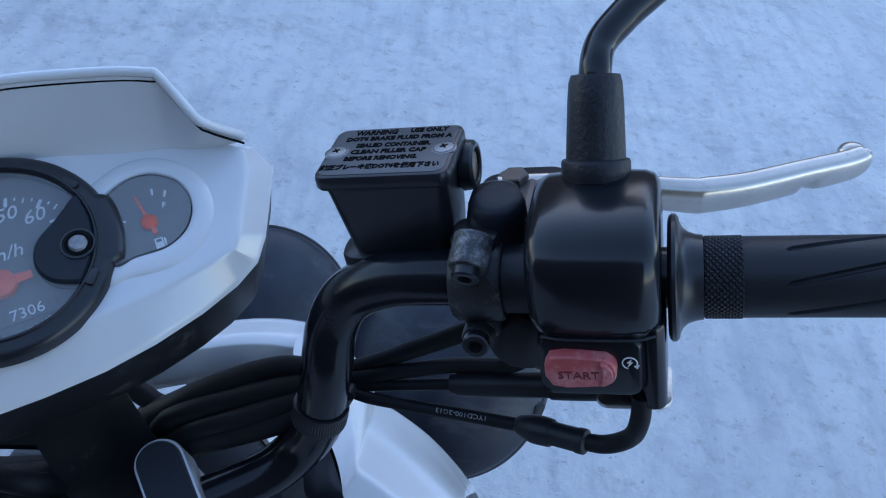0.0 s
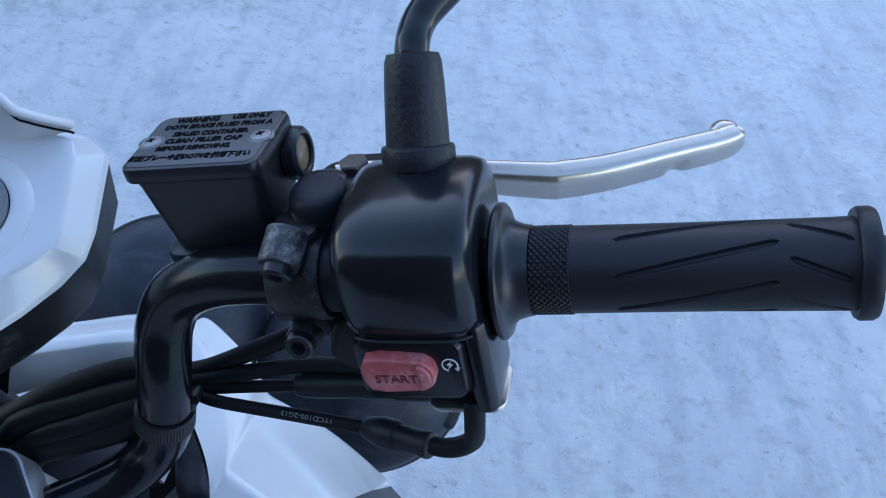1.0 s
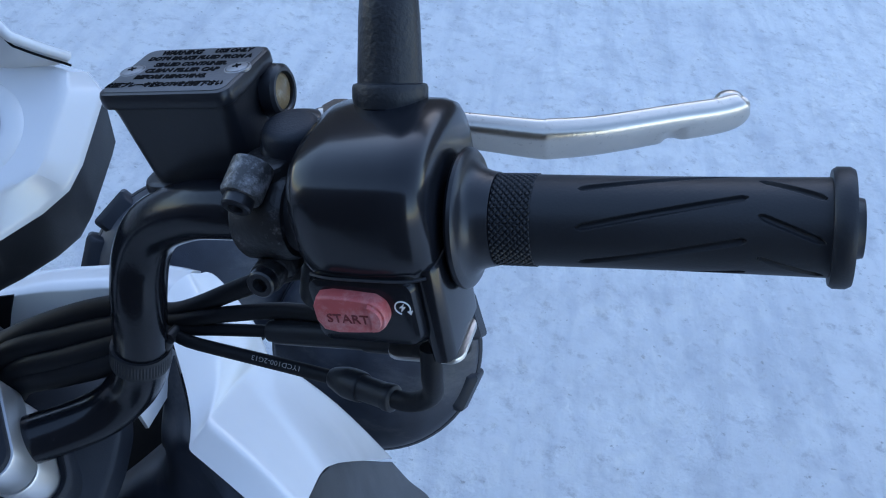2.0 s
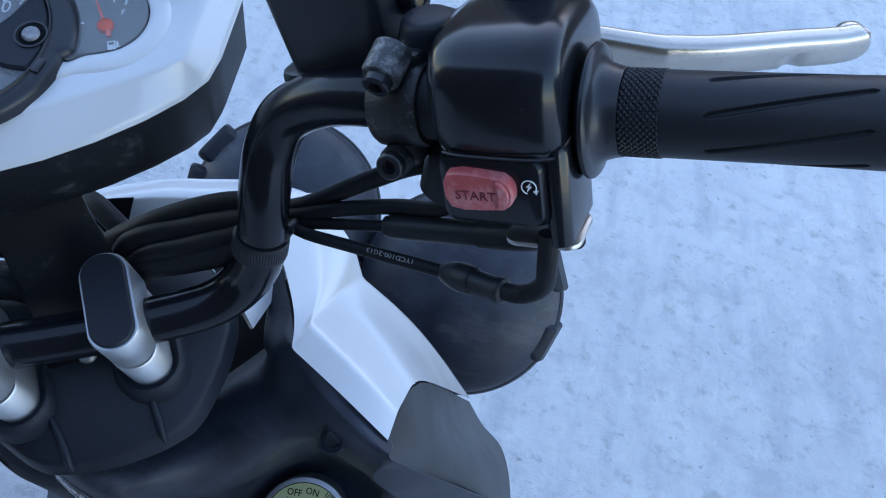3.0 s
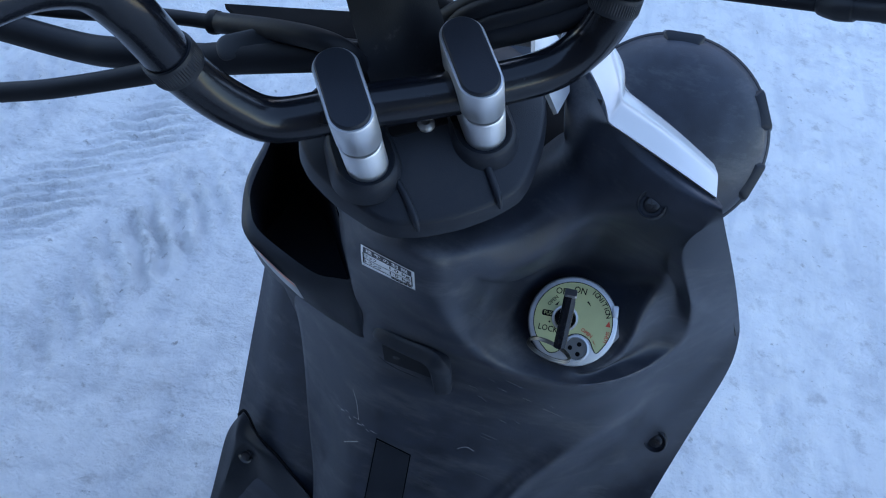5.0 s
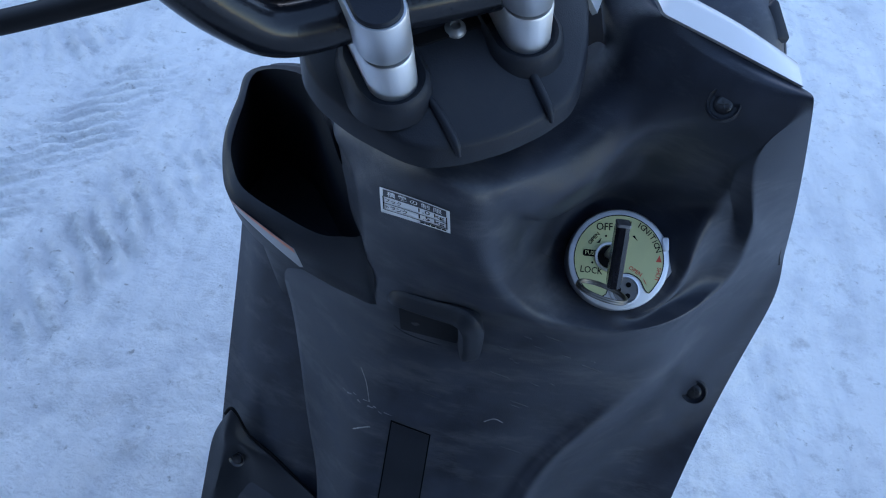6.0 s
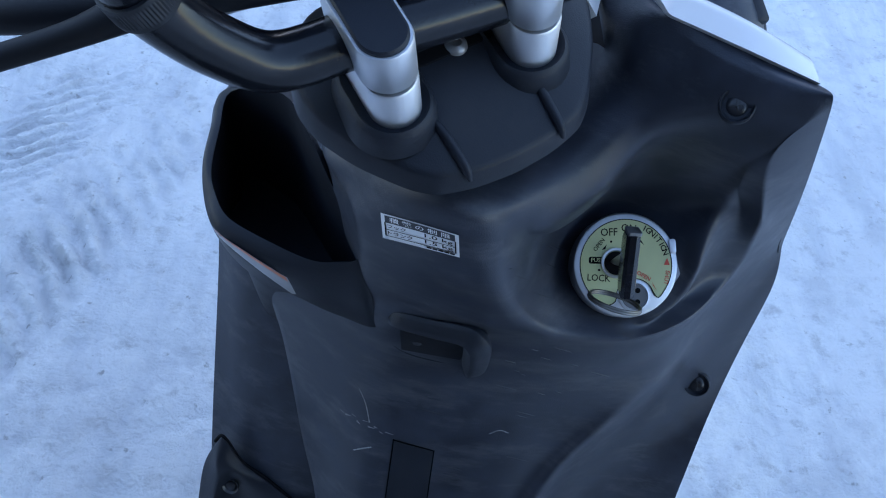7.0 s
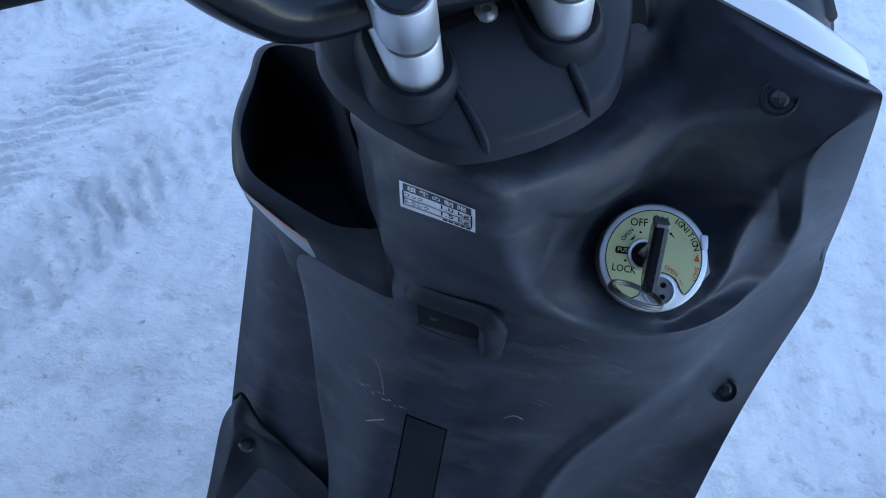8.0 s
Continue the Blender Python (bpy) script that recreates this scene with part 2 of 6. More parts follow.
def turned(profile, n=40, axis="X"):
    """A body of revolution; profile of (place along the axis, radius)."""
    loops = []
    for s, r in profile:
        ring = [(math.cos(2 * math.pi * k / n) * r, math.sin(2 * math.pi * k / n) * r) for k in range(n)]
        loops.append([Vector((s, a, b)) if axis == "X" else Vector((a, s, b)) if axis == "Y" else Vector((a, b, s)) for a, b in ring])
    return skin(loops)


def round_rect(w, d, r, n=6):
    """The outline of a rectangle with round corners."""
    out = []
    r = min(r, w / 2 - 1e-5, d / 2 - 1e-5)
    for cx, cy, a0 in ((w / 2 - r, d / 2 - r, 0), (-w / 2 + r, d / 2 - r, 90), (-w / 2 + r, -d / 2 + r, 180), (w / 2 - r, -d / 2 + r, 270)):
        for k in range(n + 1):
            a = radians(a0 + 90 * k / n)
            out.append((cx + r * math.cos(a), cy + r * math.sin(a)))
    return out


def slab(levels, n=6, plane="XY"):
    """A stack of round-cornered rectangles: levels of (height, x, y, width, depth, corner)."""
    loops = []
    for h, x, y, w, d, r in levels:
        ring = [(x + a, y + b) for a, b in round_rect(w, d, r, n)]
        loops.append([Vector((a, b, h)) if plane == "XY" else Vector((a, h, b)) if plane == "XZ" else Vector((h, a, b)) for a, b in ring])
    return skin(loops)


def block(x, y, z, w, d, h, r=0.003, e=0.0015, n=5):
    """A box about (x, y, z) with round corners and softened top and bottom edges."""
    return slab([(z - h / 2, x, y, w - 2 * e, d - 2 * e, r), (z - h / 2 + e, x, y, w, d, r + e), (z + h / 2 - e, x, y, w, d, r + e),
                 (z + h / 2 - e * 0.3, x, y, w - 0.6 * e, d - 0.6 * e, r + 0.7 * e), (z + h / 2, x, y, w - 2 * e, d - 2 * e, r)], n)


def plate(outline, z0, z1, soft=0.0):
    """An outline (x, y) drawn out from z0 to z1, with its top edge softened."""
    c = np.mean(np.array(outline), axis=0)
    small = [tuple(c + (np.array(p) - c) * (1 - soft / max(1e-6, np.linalg.norm(np.array(p) - c)))) for p in outline]
    levels = [(z0, outline), (z1 - soft * math.copysign(1, z1 - z0), outline), (z1, small)] if soft else [(z0, outline), (z1, outline)]
    return skin([[Vector((x, y, z)) for x, y in o] for z, o in levels])


def shell(rows, thick=0.003, nu=5, nv=5, away=None, straight=False):
    """A moulded panel: a smooth surface through its sections, with thickness."""
    course = (lambda r, n: [Vector(a).lerp(Vector(b), k / n) for a, b in zip(r, r[1:]) for k in range(n)] + [Vector(r[-1])]) if straight else spline
    across = [course(r, nu) for r in rows]
    grid = [course([row[i] for row in across], nv) for i in range(len(across[0]))]
    grid = np.array(grid)
    du, dv = np.gradient(grid, axis=0), np.gradient(grid, axis=1)
    nrm = np.cross(du, dv)
    nrm /= np.linalg.norm(nrm, axis=2, keepdims=True) + 1e-12
    if away is not None and (nrm.mean(axis=(0, 1)) @ np.array(away, float)) < 0:
        nrm = -nrm
    back = grid + nrm * thick
    bm = bmesh.new()
    a = [[bm.verts.new(p) for p in col] for col in grid]
    b = [[bm.verts.new(p) for p in col] for col in back]
    U, V = len(a), len(a[0])
    for i in range(U - 1):
        for j in range(V - 1):
            bm.faces.new((a[i][j], a[i + 1][j], a[i + 1][j + 1], a[i][j + 1]))
            bm.faces.new((b[i][j], b[i][j + 1], b[i + 1][j + 1], b[i + 1][j]))
    rim = [(i, 0) for i in range(U)] + [(U - 1, j) for j in range(1, V)] + [(i, V - 1) for i in range(U - 2, -1, -1)] + [(0, j) for j in range(V - 2, 0, -1)]
    for (i, j), (k, l) in zip(rim, rim[1:] + rim[:1]):
        bm.faces.new((a[i][j], a[k][l], b[k][l], b[i][j]))
    return bm


def joined(*parts):
    """Several bmeshes as one."""
    out = bmesh.new()
    for p in parts:
        me = bpy.data.meshes.new("piece")
        p.to_mesh(me)
        p.free()
        out.from_mesh(me)
        bpy.data.meshes.remove(me)
    return out


def moved(bm, m):
    bm.transform(m)
    return bm


def lettering(words, size, depth=0.0002, align="CENTER", shear=0.0, bold=0.0):
    """Words as solid letters, standing on the plane z = 0, their middle at the origin."""
    cu = bpy.data.curves.new("letters", "FONT")
    cu.body, cu.size, cu.extrude, cu.align_x, cu.align_y = words, size, depth, align, "CENTER"
    cu.shear, cu.offset, cu.resolution_u = shear, bold, 2
    ob = bpy.data.objects.new("letters", cu)
    scene.collection.objects.link(ob)
    me = bpy.data.meshes.new_from_object(ob.evaluated_get(bpy.context.evaluated_depsgraph_get()))
    bm = bmesh.new()
    bm.from_mesh(me)
    bpy.data.objects.remove(ob)
    bpy.data.meshes.remove(me)
    bpy.data.curves.remove(cu)
    return bm


# frames: H along the right grip, G square with the instrument panel
H = pose(0.1139, 0.244, 1.0535, 0, -20.2, -8.8)
G = pose(-0.1205, 0.2365, 0.969, 17.7, -14.4, 31.2)


def in_h(*p):
    return H @ Vector(p)


def in_g(*p):
    return G @ Vector(p)


def mirrored(p):
    q = G.inverted() @ Vector(p)
    return G @ Vector((-q.x - 0.003, q.y, q.z + 0.002))


# ---- the snow-covered ground ----
def ground_sheet():
    def stops(c, lo, hi, fine):
        near = list(np.arange(lo, hi + 1e-6, fine))
        far = [fine * 1.5 * 1.22 ** k for k in range(1, 48)]
        down, up = list(np.cumsum(far)), list(np.cumsum(far))
        return [lo - f for f in down[::-1]] + near + [hi + f for f in up]
    xs, ys = stops(0, -1.3, 1.5, 0.0080), stops(0, 0.2, 2.9, 0.0080)
    verts = []
    for x in xs:
        for y in ys:
            v = Vector((x, y, 0))
            z = 0.010 * noise.noise(v * 1.7) + 0.006 * noise.noise(v * 6)
            if -1.4 < x < 1.6 and 0 < y < 3:
                z += 0.0055 * noise.noise(v * 17) + 0.0045 * noise.noise(v * 43) + 0.002 * noise.noise(v * 90)
                # tyre tracks pressed into the snow, with their cross lugs
                for off, lean, wide, pitch, tilt, high, end in ((-0.640, 0.30, 0.075, 0.048, 1.0, 0.0078, 1.45), (-0.860, 0.32, 0.075, 0.048, -1.0, 0.0078, 1.60), (-1.10, 0.32, 0.075, 0.048, 1.0, 0.0078, 1.70)):
                    d = (x - off - lean * (y - 0.8))
                    if abs(d) < wide * 1.3:
                        fade = max(0.0, 1 - (d / (wide * 1.3)) ** 4)
                        worn = max(0.0, 0.62 + 0.9 * noise.noise(Vector((x * 6, y * 6, 7))))
                        z -= 0.003 * fade
                        z += high * max(0.0, min(1.0, (end - y) / 0.3)) * fade * worn * math.tanh(2.5 * math.sin(2 * math.pi * (y + tilt * d + 0.02 * noise.noise(Vector((x * 14, y * 14, 3)))) / pitch))
            for off, wide in ((-0.95, 0.16), (0.62, 0.14), (1.75, 0.2)):
                d = (x - 0.45 * (y - 1) - off) / wide
                z -= 0.010 * math.exp(-d * d)
            verts.append((x, y, z - 0.002))
    n = len(ys)
    faces = [(i * n + j, (i + 1) * n + j, (i + 1) * n + j + 1, i * n + j + 1) for i in range(len(xs) - 1) for j in range(n - 1)]
    me = bpy.data.meshes.new("ground")
    me.from_pydata(verts, [], faces)
    bm = bmesh.new()
    bm.from_mesh(me)
    bpy.data.meshes.remove(me)
    return bm


ground = part("ground", ground_sheet(), SNOW, sharp=180)
tagged(ground, "packed, dirty white snow with wheel ruts", "snow ground", kind="structure")

# unseen wall added to shade the scooter, and the sunlit house across the yard
wall = part("shade_wall", block(0, 12.2, 3.75, 40, 0.4, 7.5, 0.02, 0.01), material("shade_wall_brown", (0.06, 0.045, 0.035), 0.8, grain=0.5, grain_size=40, mottle=0.3, mottle_size=3), sharp=30)
tagged(wall, "dark wall added out of view to shade the scooter", "wall", kind="structure")
facade = part("wall_south", block(0, -14.2, 1.6, 12, 0.4, 3.2, 0.02, 0.01), material("beige_render", (0.34, 0.28, 0.21), 0.9, grain=0.3, grain_size=60, mottle=0.12, mottle_size=2), sharp=30)
tagged(facade, "beige rendered house wall in sunlight", "wall", kind="structure")
# unseen dark wall added behind the camera to hold back light
blocker = part("blocker_wall", block(-2.2, -1.15, 1.15, 6.4, 0.2, 2.3, 0.02, 0.01), material("blocker_brown", (0.05, 0.040, 0.032), 0.8, grain=0.5, grain_size=40, mottle=0.3, mottle_size=3), sharp=30)
tagged(blocker, "dark wall added out of view to block light from behind", "wall", kind="structure")

# ---- the scooter ----
scooter = thing("scooter", SCOOTER_AT, "white and black motor scooter leaning in snow, steering turned", "scooter")

# handlebar: from the right grip through the two clamps to the other side
right_half = [in_h(0.08, 0, 0), in_h(-0.06, 0, 0), in_h(-0.098, -0.0005, 0.0015), in_h(-0.118, 0.001, -0.001), in_h(-0.135, 0.002, -0.0085), in_h(-0.1455, 0.001, -0.0215), in_h(-0.151, -0.003, -0.038),
              in_h(-0.158, -0.0035, -0.058), in_g(0.0905, -0.053, -0.052), in_g(0.081, -0.055, -0.068), in_g(0.063, -0.057, -0.078), in_g(0.03, -0.056, -0.080)]
left_half = [in_g(0, -0.0535, -0.0795), in_g(-0.033, -0.0505, -0.0775), in_g(-0.066, -0.0485, -0.0755), in_g(-0.084, -0.0435, -0.0615), in_g(-0.0985, -0.0365, -0.040), in_g(-0.1035, -0.0345, -0.022), in_g(-0.1093, -0.0330, -0.003)]
bar_line = right_half + left_half + [mirrored(p) for p in right_half[4::-1]]
handlebar = part("handlebar", tube(bar_line, 0.0105, n=24, steps=8), ENAMEL, scooter, "gloss black tubular handlebar")


# right grip
def grip_body():
    loops, n = [], 400
    xs = np.linspace(0.0062, 0.0868, 200)
    grooves = [(0.0195, 0.0650, 0.25 + 0.898 * k, -0.49 + 0.898 * k) for k in range(7)] + [(0.0680, 0.0845, -0.10 + 0.898 * k, 0.41 + 0.898 * k) for k in range(7)]
    for x in xs:
        ring = []
        for k in range(n):
            a = 2 * math.pi * k / n
            r = 0.01365 - 0.0002 * math.sin((x - 0.006) / 0.08 * math.pi)
            for x0, x1, a0, a1 in grooves:
                if x0 <= x <= x1:
                    line = a0 + (a1 - a0) * (x - x0) / (x1 - x0)
                    d = abs((a - line + math.pi) % (2 * math.pi) - math.pi)
                    r -= 0.0012 * max(0, 1 - (d / (0.080 * min(1, ((x - x0) / 0.0016) ** 0.5, ((x1 - x) / 0.0016) ** 0.5) + 1e-6)) ** 4)
            # angle 0 looks back and up, towards the rider
            b = a + radians(140)
            ring.append(Vector((x, math.cos(b) * r, math.sin(b) * r)))
        loops.append(ring)
    return skin(loops)


def knurled(x0, x1, r, rows=57, n=390):
    loops = []
    for i in range(rows):
        x = x0 + (x1 - x0) * i / (rows - 1)
        ring = []
        for k in range(n):
            a = 2 * math.pi * k / n
            u, v = i / 9.0, k / 9.75
            cut = min(abs((u + v) % 1 - 0.5), abs((u - v) % 1 - 0.5))
            q = r + 0.0006 * min(1.0, cut / 0.22) if 0 < i < rows - 1 else r
            ring.append(Vector((x, math.cos(a) * q, math.sin(a) * q)))
        loops.append(ring)
    return skin(loops)


grip = part("throttle_grip", grip_body(), RUBBER, scooter, "black rubber throttle grip with slanted grooves", H)
part("grip_flange", turned([(-0.0176, 0.0098), (-0.0176, 0.0196), (-0.0172, 0.0210), (-0.0162, 0.0218), (-0.0150, 0.0217), (-0.0141, 0.0207), (-0.0138, 0.0190), (-0.0128, 0.0170), (-0.0112, 0.0156),
                            (-0.0085, 0.0147), (-0.0062, 0.0143), (-0.0060, 0.0098)], 56), SATIN, grip, "", H)
part("knurled_ring", knurled(-0.0061, 0.0063, 0.0134), RUBBER, grip, "diamond-knurled rubber band", H)
part("grip_end", turned([(0.0860, 0.0120), (0.0862, 0.0158), (0.0872, 0.0165), (0.0905, 0.0165), (0.0918, 0.0158), (0.0920, 0.0090), (0.0925, 0.0085), (0.0945, 0.0080), (0.0947, 0.0001)], 48), RUBBER, grip, "", H)

# switch housing
def plate_y(outline, y0, y1):
    """A bevelled plate on the face towards the rider."""
    cx, cz = np.mean(outline, axis=0)
    inset = lambda q: [(cx + (x - cx) * q, cz + (z - cz) * q) for x, z in outline]
    ring = lambda o, y: [Vector((p[0], y, p[1])) for p in spline([(a, b, 0) for a, b in o], 3, True)]
    return skin([ring(outline, y0), ring(outline, y1 + 0.0012), ring(inset(0.97), y1 + 0.0004), ring(inset(0.92), y1)])


def rounded_body(stations, n=72, power=2.9):
    """A moulded body along the bar: at each station its centre, half sizes, and a soft squared section."""
    loops = []
    for x, cy, cz, hy, hz in stations:
        ring = []
        for k in range(n):
            a = 2 * math.pi * k / n
            c, q = math.cos(a), math.sin(a)
            ring.append(Vector((x, cy + hy * math.copysign(abs(c) ** (2 / power), c), cz + hz * math.copysign(abs(q) ** (2 / power), q))))
        loops.append(ring)
    return skin(loops)


housing = part("switch_housing", rounded_body([(-0.0622, 0.0, 0.0115, 0.0220, 0.0160), (-0.0616, 0.0, 0.0114, 0.0258, 0.0195), (-0.0600, 0.0, 0.0113, 0.0280, 0.0215), (-0.0570, -0.0005, 0.0112, 0.0297, 0.0228), (-0.0500, -0.0008, 0.0112, 0.0303, 0.0232),
                                               (-0.0400, -0.001, 0.0112, 0.0305, 0.0234), (-0.0300, -0.0008, 0.0112, 0.0303, 0.0232), (-0.0245, -0.0005, 0.0112, 0.0298, 0.0228), (-0.0215, 0.0, 0.0113, 0.0282, 0.0215), (-0.0200, 0.0, 0.0114, 0.0260, 0.0195),
                                               (-0.0195, 0.0, 0.0115, 0.0225, 0.0160)]), GLOSS, scooter, "gloss black switch housing on the handlebar", H, 60)
part("lower_half", slab([(-0.0302, -0.0430, -0.0150, 0.030, 0.020, 0.003), (-0.0296, -0.0430, -0.0150, 0.033, 0.0235, 0.004), (-0.026, -0.0425, -0.0155, 0.036, 0.0265, 0.005),
                         (0.016, -0.0405, -0.0155, 0.038, 0.026, 0.006), (0.020, -0.0405, -0.0145, 0.034, 0.022, 0.006)], 6, "XZ"), GLOSS, housing, "", H)
part("side_column", block(-0.0228, -0.012, -0.0185, 0.0085, 0.031, 0.037, 0.0035), GLOSS, housing, "", H)
part("cable_plate", block(-0.030, -0.014, -0.0376, 0.026, 0.022, 0.0022, 0.004, 0.0006), STEEL, housing, "thin zinc-plated cable plate", H)
button = part("start_button", joined(
    plate_y([(-0.0555, -0.0188), (-0.0395, -0.0188), (-0.0365, -0.0180), (-0.0345, -0.0160), (-0.0338, -0.0128), (-0.0345, -0.0096), (-0.0365, -0.0076), (-0.0395, -0.0068), (-0.0555, -0.0068)], -0.0285, -0.0346),
    plate_y([(-0.0388, -0.0176), (-0.0372, -0.0170), (-0.0356, -0.0153), (-0.0350, -0.0128), (-0.0356, -0.0103), (-0.0372, -0.0086), (-0.0388, -0.0080), (-0.0380, -0.0128)], -0.0340, -0.0358)), REDBUTTON, housing, "faded red starter button", H)

# mirror stem in its rubber boot
boot_axis = (Vector((-0.0400, 0.0310, 0.0640)) - Vector((-0.0410, 0.0160, 0.0310))).normalized()
BOOT = H @ Matrix.Translation((-0.0410, 0.0160, 0.0310)) @ boot_axis.to_track_quat("Z", "Y").to_matrix().to_4x4()
stem = part("mirror_stem", tube([BOOT @ Vector((0, 0, 0.025)), BOOT @ Vector((0, 0, 0.036)), in_h(-0.0385, 0.0400, 0.0690), in_h(-0.0325, 0.0480, 0.0735), in_h(-0.0225, 0.0570, 0.0790), in_h(0.030, 0.100, 0.105)],
                                [0.0055] * 3 + [0.0058] * 3, n=18), GLOSS, scooter, "gloss black bent mirror stem")
part("rubber_boot", turned([(-0.001, 0.0080), (-0.001, 0.0112), (0.0020, 0.0118), (0.0052, 0.0118), (0.0062, 0.0114), (0.0066, 0.0101), (0.0110, 0.0100), (0.0250, 0.0095), (0.0320, 0.0090), (0.0345, 0.0082), (0.0350, 0.0050)], 40, "Z"),
     BOOTRUBBER, stem, "black rubber boot", BOOT)

# brake master cylinder with its reservoir
reservoir = part("brake_reservoir", slab([(0.001, -0.1120, 0.0205, 0.030, 0.020, 0.006), (0.004, -0.1125, 0.0205, 0.038, 0.027, 0.006), (0.010, -0.1128, 0.0205, 0.040, 0.029, 0.006), (0.034, -0.1135, 0.0205, 0.0445, 0.0315, 0.004),
                                          (0.0375, -0.1135, 0.0205, 0.046, 0.033, 0.004)], 6), SATIN, scooter, "black brake fluid reservoir with embossed cap", H)
cap = part("cap", slab([(0.0372, -0.1140, 0.0205, 0.0485, 0.0350, 0.004), (0.0380, -0.1140, 0.0205, 0.0495, 0.0360, 0.0045), (0.0412, -0.1140, 0.0205, 0.0495, 0.0360, 0.0045), (0.0424, -0.1140, 0.0205, 0.0485, 0.0350, 0.004),
                        (0.0428, -0.1140, 0.0205, 0.0465, 0.0330, 0.0035)], 6), SATIN, reservoir, "satin black cap", H)
# thin grey plate paints the sky sheen onto the black cap
part("cap_sheen_face", block(-0.1140, 0.0205, 0.04285, 0.0462, 0.0328, 0.0004, 0.0036, 0.0001), CAPSHEEN, cap, "grey cap face with sky sheen in its colour", H)

# brake lever
lever_line = [(-0.083, 0.044, 0.010), (-0.068, 0.050, 0.007), (-0.048, 0.056, 0.002), (-0.028, 0.0615, -0.004), (-0.010, 0.0660, -0.0092), (-0.004, 0.0680, -0.0104), (0.012, 0.0755, -0.0130), (0.036, 0.0905, -0.0165), (0.052, 0.1005, -0.0190), (0.0595, 0.1055, -0.0190), (0.0622, 0.1080, -0.0178)]
lever_bar = tube([in_h(*p) for p in lever_line], [0.0036, 0.0038, 0.0042, 0.0046, 0.0050, 0.0051, 0.0049, 0.0047, 0.0046, 0.0042, 0.0024], n=48, steps=14, flat=1.6, up=(-0.3, -0.35, 0.88), square=3.4)
for v in lever_bar.verts:
    q = H.inverted() @ v.co - Vector((0.0372, 0.0880, -0.0215))
    near = 1 - (Vector((q.x, q.y)).length / 0.0050) ** 2
    if near > 0 and q.z < 0.004:
        v.co += (H.to_3x3() @ Vector((-0.3, 0.5, 0.8))).normalized() * 0.0022 * near
lever = part("brake_lever", lever_bar, ALU, scooter, "bare aluminium brake lever, slightly corroded")
knob = bmesh.new()
bmesh.ops.create_uvsphere(knob, u_segments=24, v_segments=14, radius=0.0048)
bmesh.ops.scale(knob, vec=(1.15, 1.0, 0.75), verts=knob.verts[:])
part("lever_ball", knob, ALU, lever, "", H @ Matrix.Translation((0.0560, 0.1090, -0.0165)))

# instrument panel
half = [(0.0, -0.0195), (0.022, -0.0188), (0.042, -0.0160), (0.062, -0.0112), (0.078, -0.0055), (0.0890, 0.0010), (0.0960, 0.0105), (0.1020, 0.0220), (0.1118, 0.0410), (0.1080, 0.0525), (0.090, 0.066), (0.074, 0.078), (0.0, 0.088)]
outline = half + [(-x, y) for x, y in half[-2:0:-1]]
outline = [tuple(p) for k, p in enumerate(np.concatenate([np.linspace(a, b, 5)[:4] for a, b in zip(outline, outline[1:] + outline[:1])]))]


def inset(o, d, dy=0.0):
    """The outline drawn in by about d."""
    return [(x * (1 - d / 0.105), 0.034 + (y - 0.034) * (1 - d / 0.054) + dy) for x, y in o]


def rings(*levels):
    return skin([[Vector((x, y, z)) for x, y in o] for z, o in levels])


half_top = [(0.0, -0.0040), (0.022, -0.0036), (0.042, -0.0024), (0.062, -0.0002), (0.0740, 0.0017), (0.0815, 0.0036), (0.0850, 0.0082), (0.0888, 0.0160), (0.0992, 0.0360), (0.1015, 0.0455), (0.0885, 0.0595), (0.0735, 0.0700), (0.0, 0.0800)]
face_line = half_top + [(-x, y) for x, y in half_top[-2:0:-1]]
face_line = [tuple(p) for a, b in zip(face_line, face_line[1:] + face_line[:1]) for p in np.linspace(a, b, 5)[:4]]
eased = lambda q, d=0.0: [tuple(np.array(a) * (1 - q) + np.array(b) * q) for a, b in zip(inset(outline, d), inset(face_line, d))]
panel = part("instrument_panel", rings((-0.0005, inset(outline, 0.0006)), (0.0006, outline), (0.0020, eased(0.04)), (0.0030, eased(0.10)), (0.0036, eased(0.155)), (0.0114, eased(0.90)), (0.0119, eased(0.945)), (0.0126, inset(face_line, 0.0004)), (0.0130, inset(face_line, 0.0020)), (0.0131, inset(face_line, 0.0040))), WHITE, scooter,
             "white instrument panel with round speedometer and fuel gauge", G, 24)
part("lower_shell", rings((-0.0385, inset(outline, 0.014, -0.003)), (-0.0365, inset(outline, 0.0070, -0.002)), (-0.030, inset(outline, 0.0038, -0.001)), (-0.0008, inset(outline, 0.0010))), DUSTY, panel, "dusty black lower shell", G)
visor_top = [(0.0, 0.0925, 0.046), (0.0257, 0.0895, 0.0455), (0.058, 0.080, 0.0455), (0.073, 0.0735, 0.0455), (0.0765, 0.0705, 0.0445), (0.0835, 0.0560, 0.034), (0.0870, 0.0540, 0.030), (0.0940, 0.0543, 0.0215), (0.0978, 0.0548, 0.0170), (0.1005, 0.0556, 0.0130)]
visor_foot = [(0.0, 0.080, 0.0125), (0.0257, 0.0765, 0.0125), (0.053, 0.067, 0.0125), (0.066, 0.0635, 0.0125), (0.072, 0.0615, 0.0125), (0.080, 0.0580, 0.0125), (0.086, 0.0565, 0.0125), (0.0935, 0.0550, 0.0124), (0.0975, 0.0548, 0.0122), (0.1000, 0.0548, 0.0118)]

visor_top = [(x + 0.0025, y - 0.0042, z) for x, y, z in visor_top]
visor_foot = [(x + 0.0025, y - 0.0042, z) for x, y, z in visor_foot]


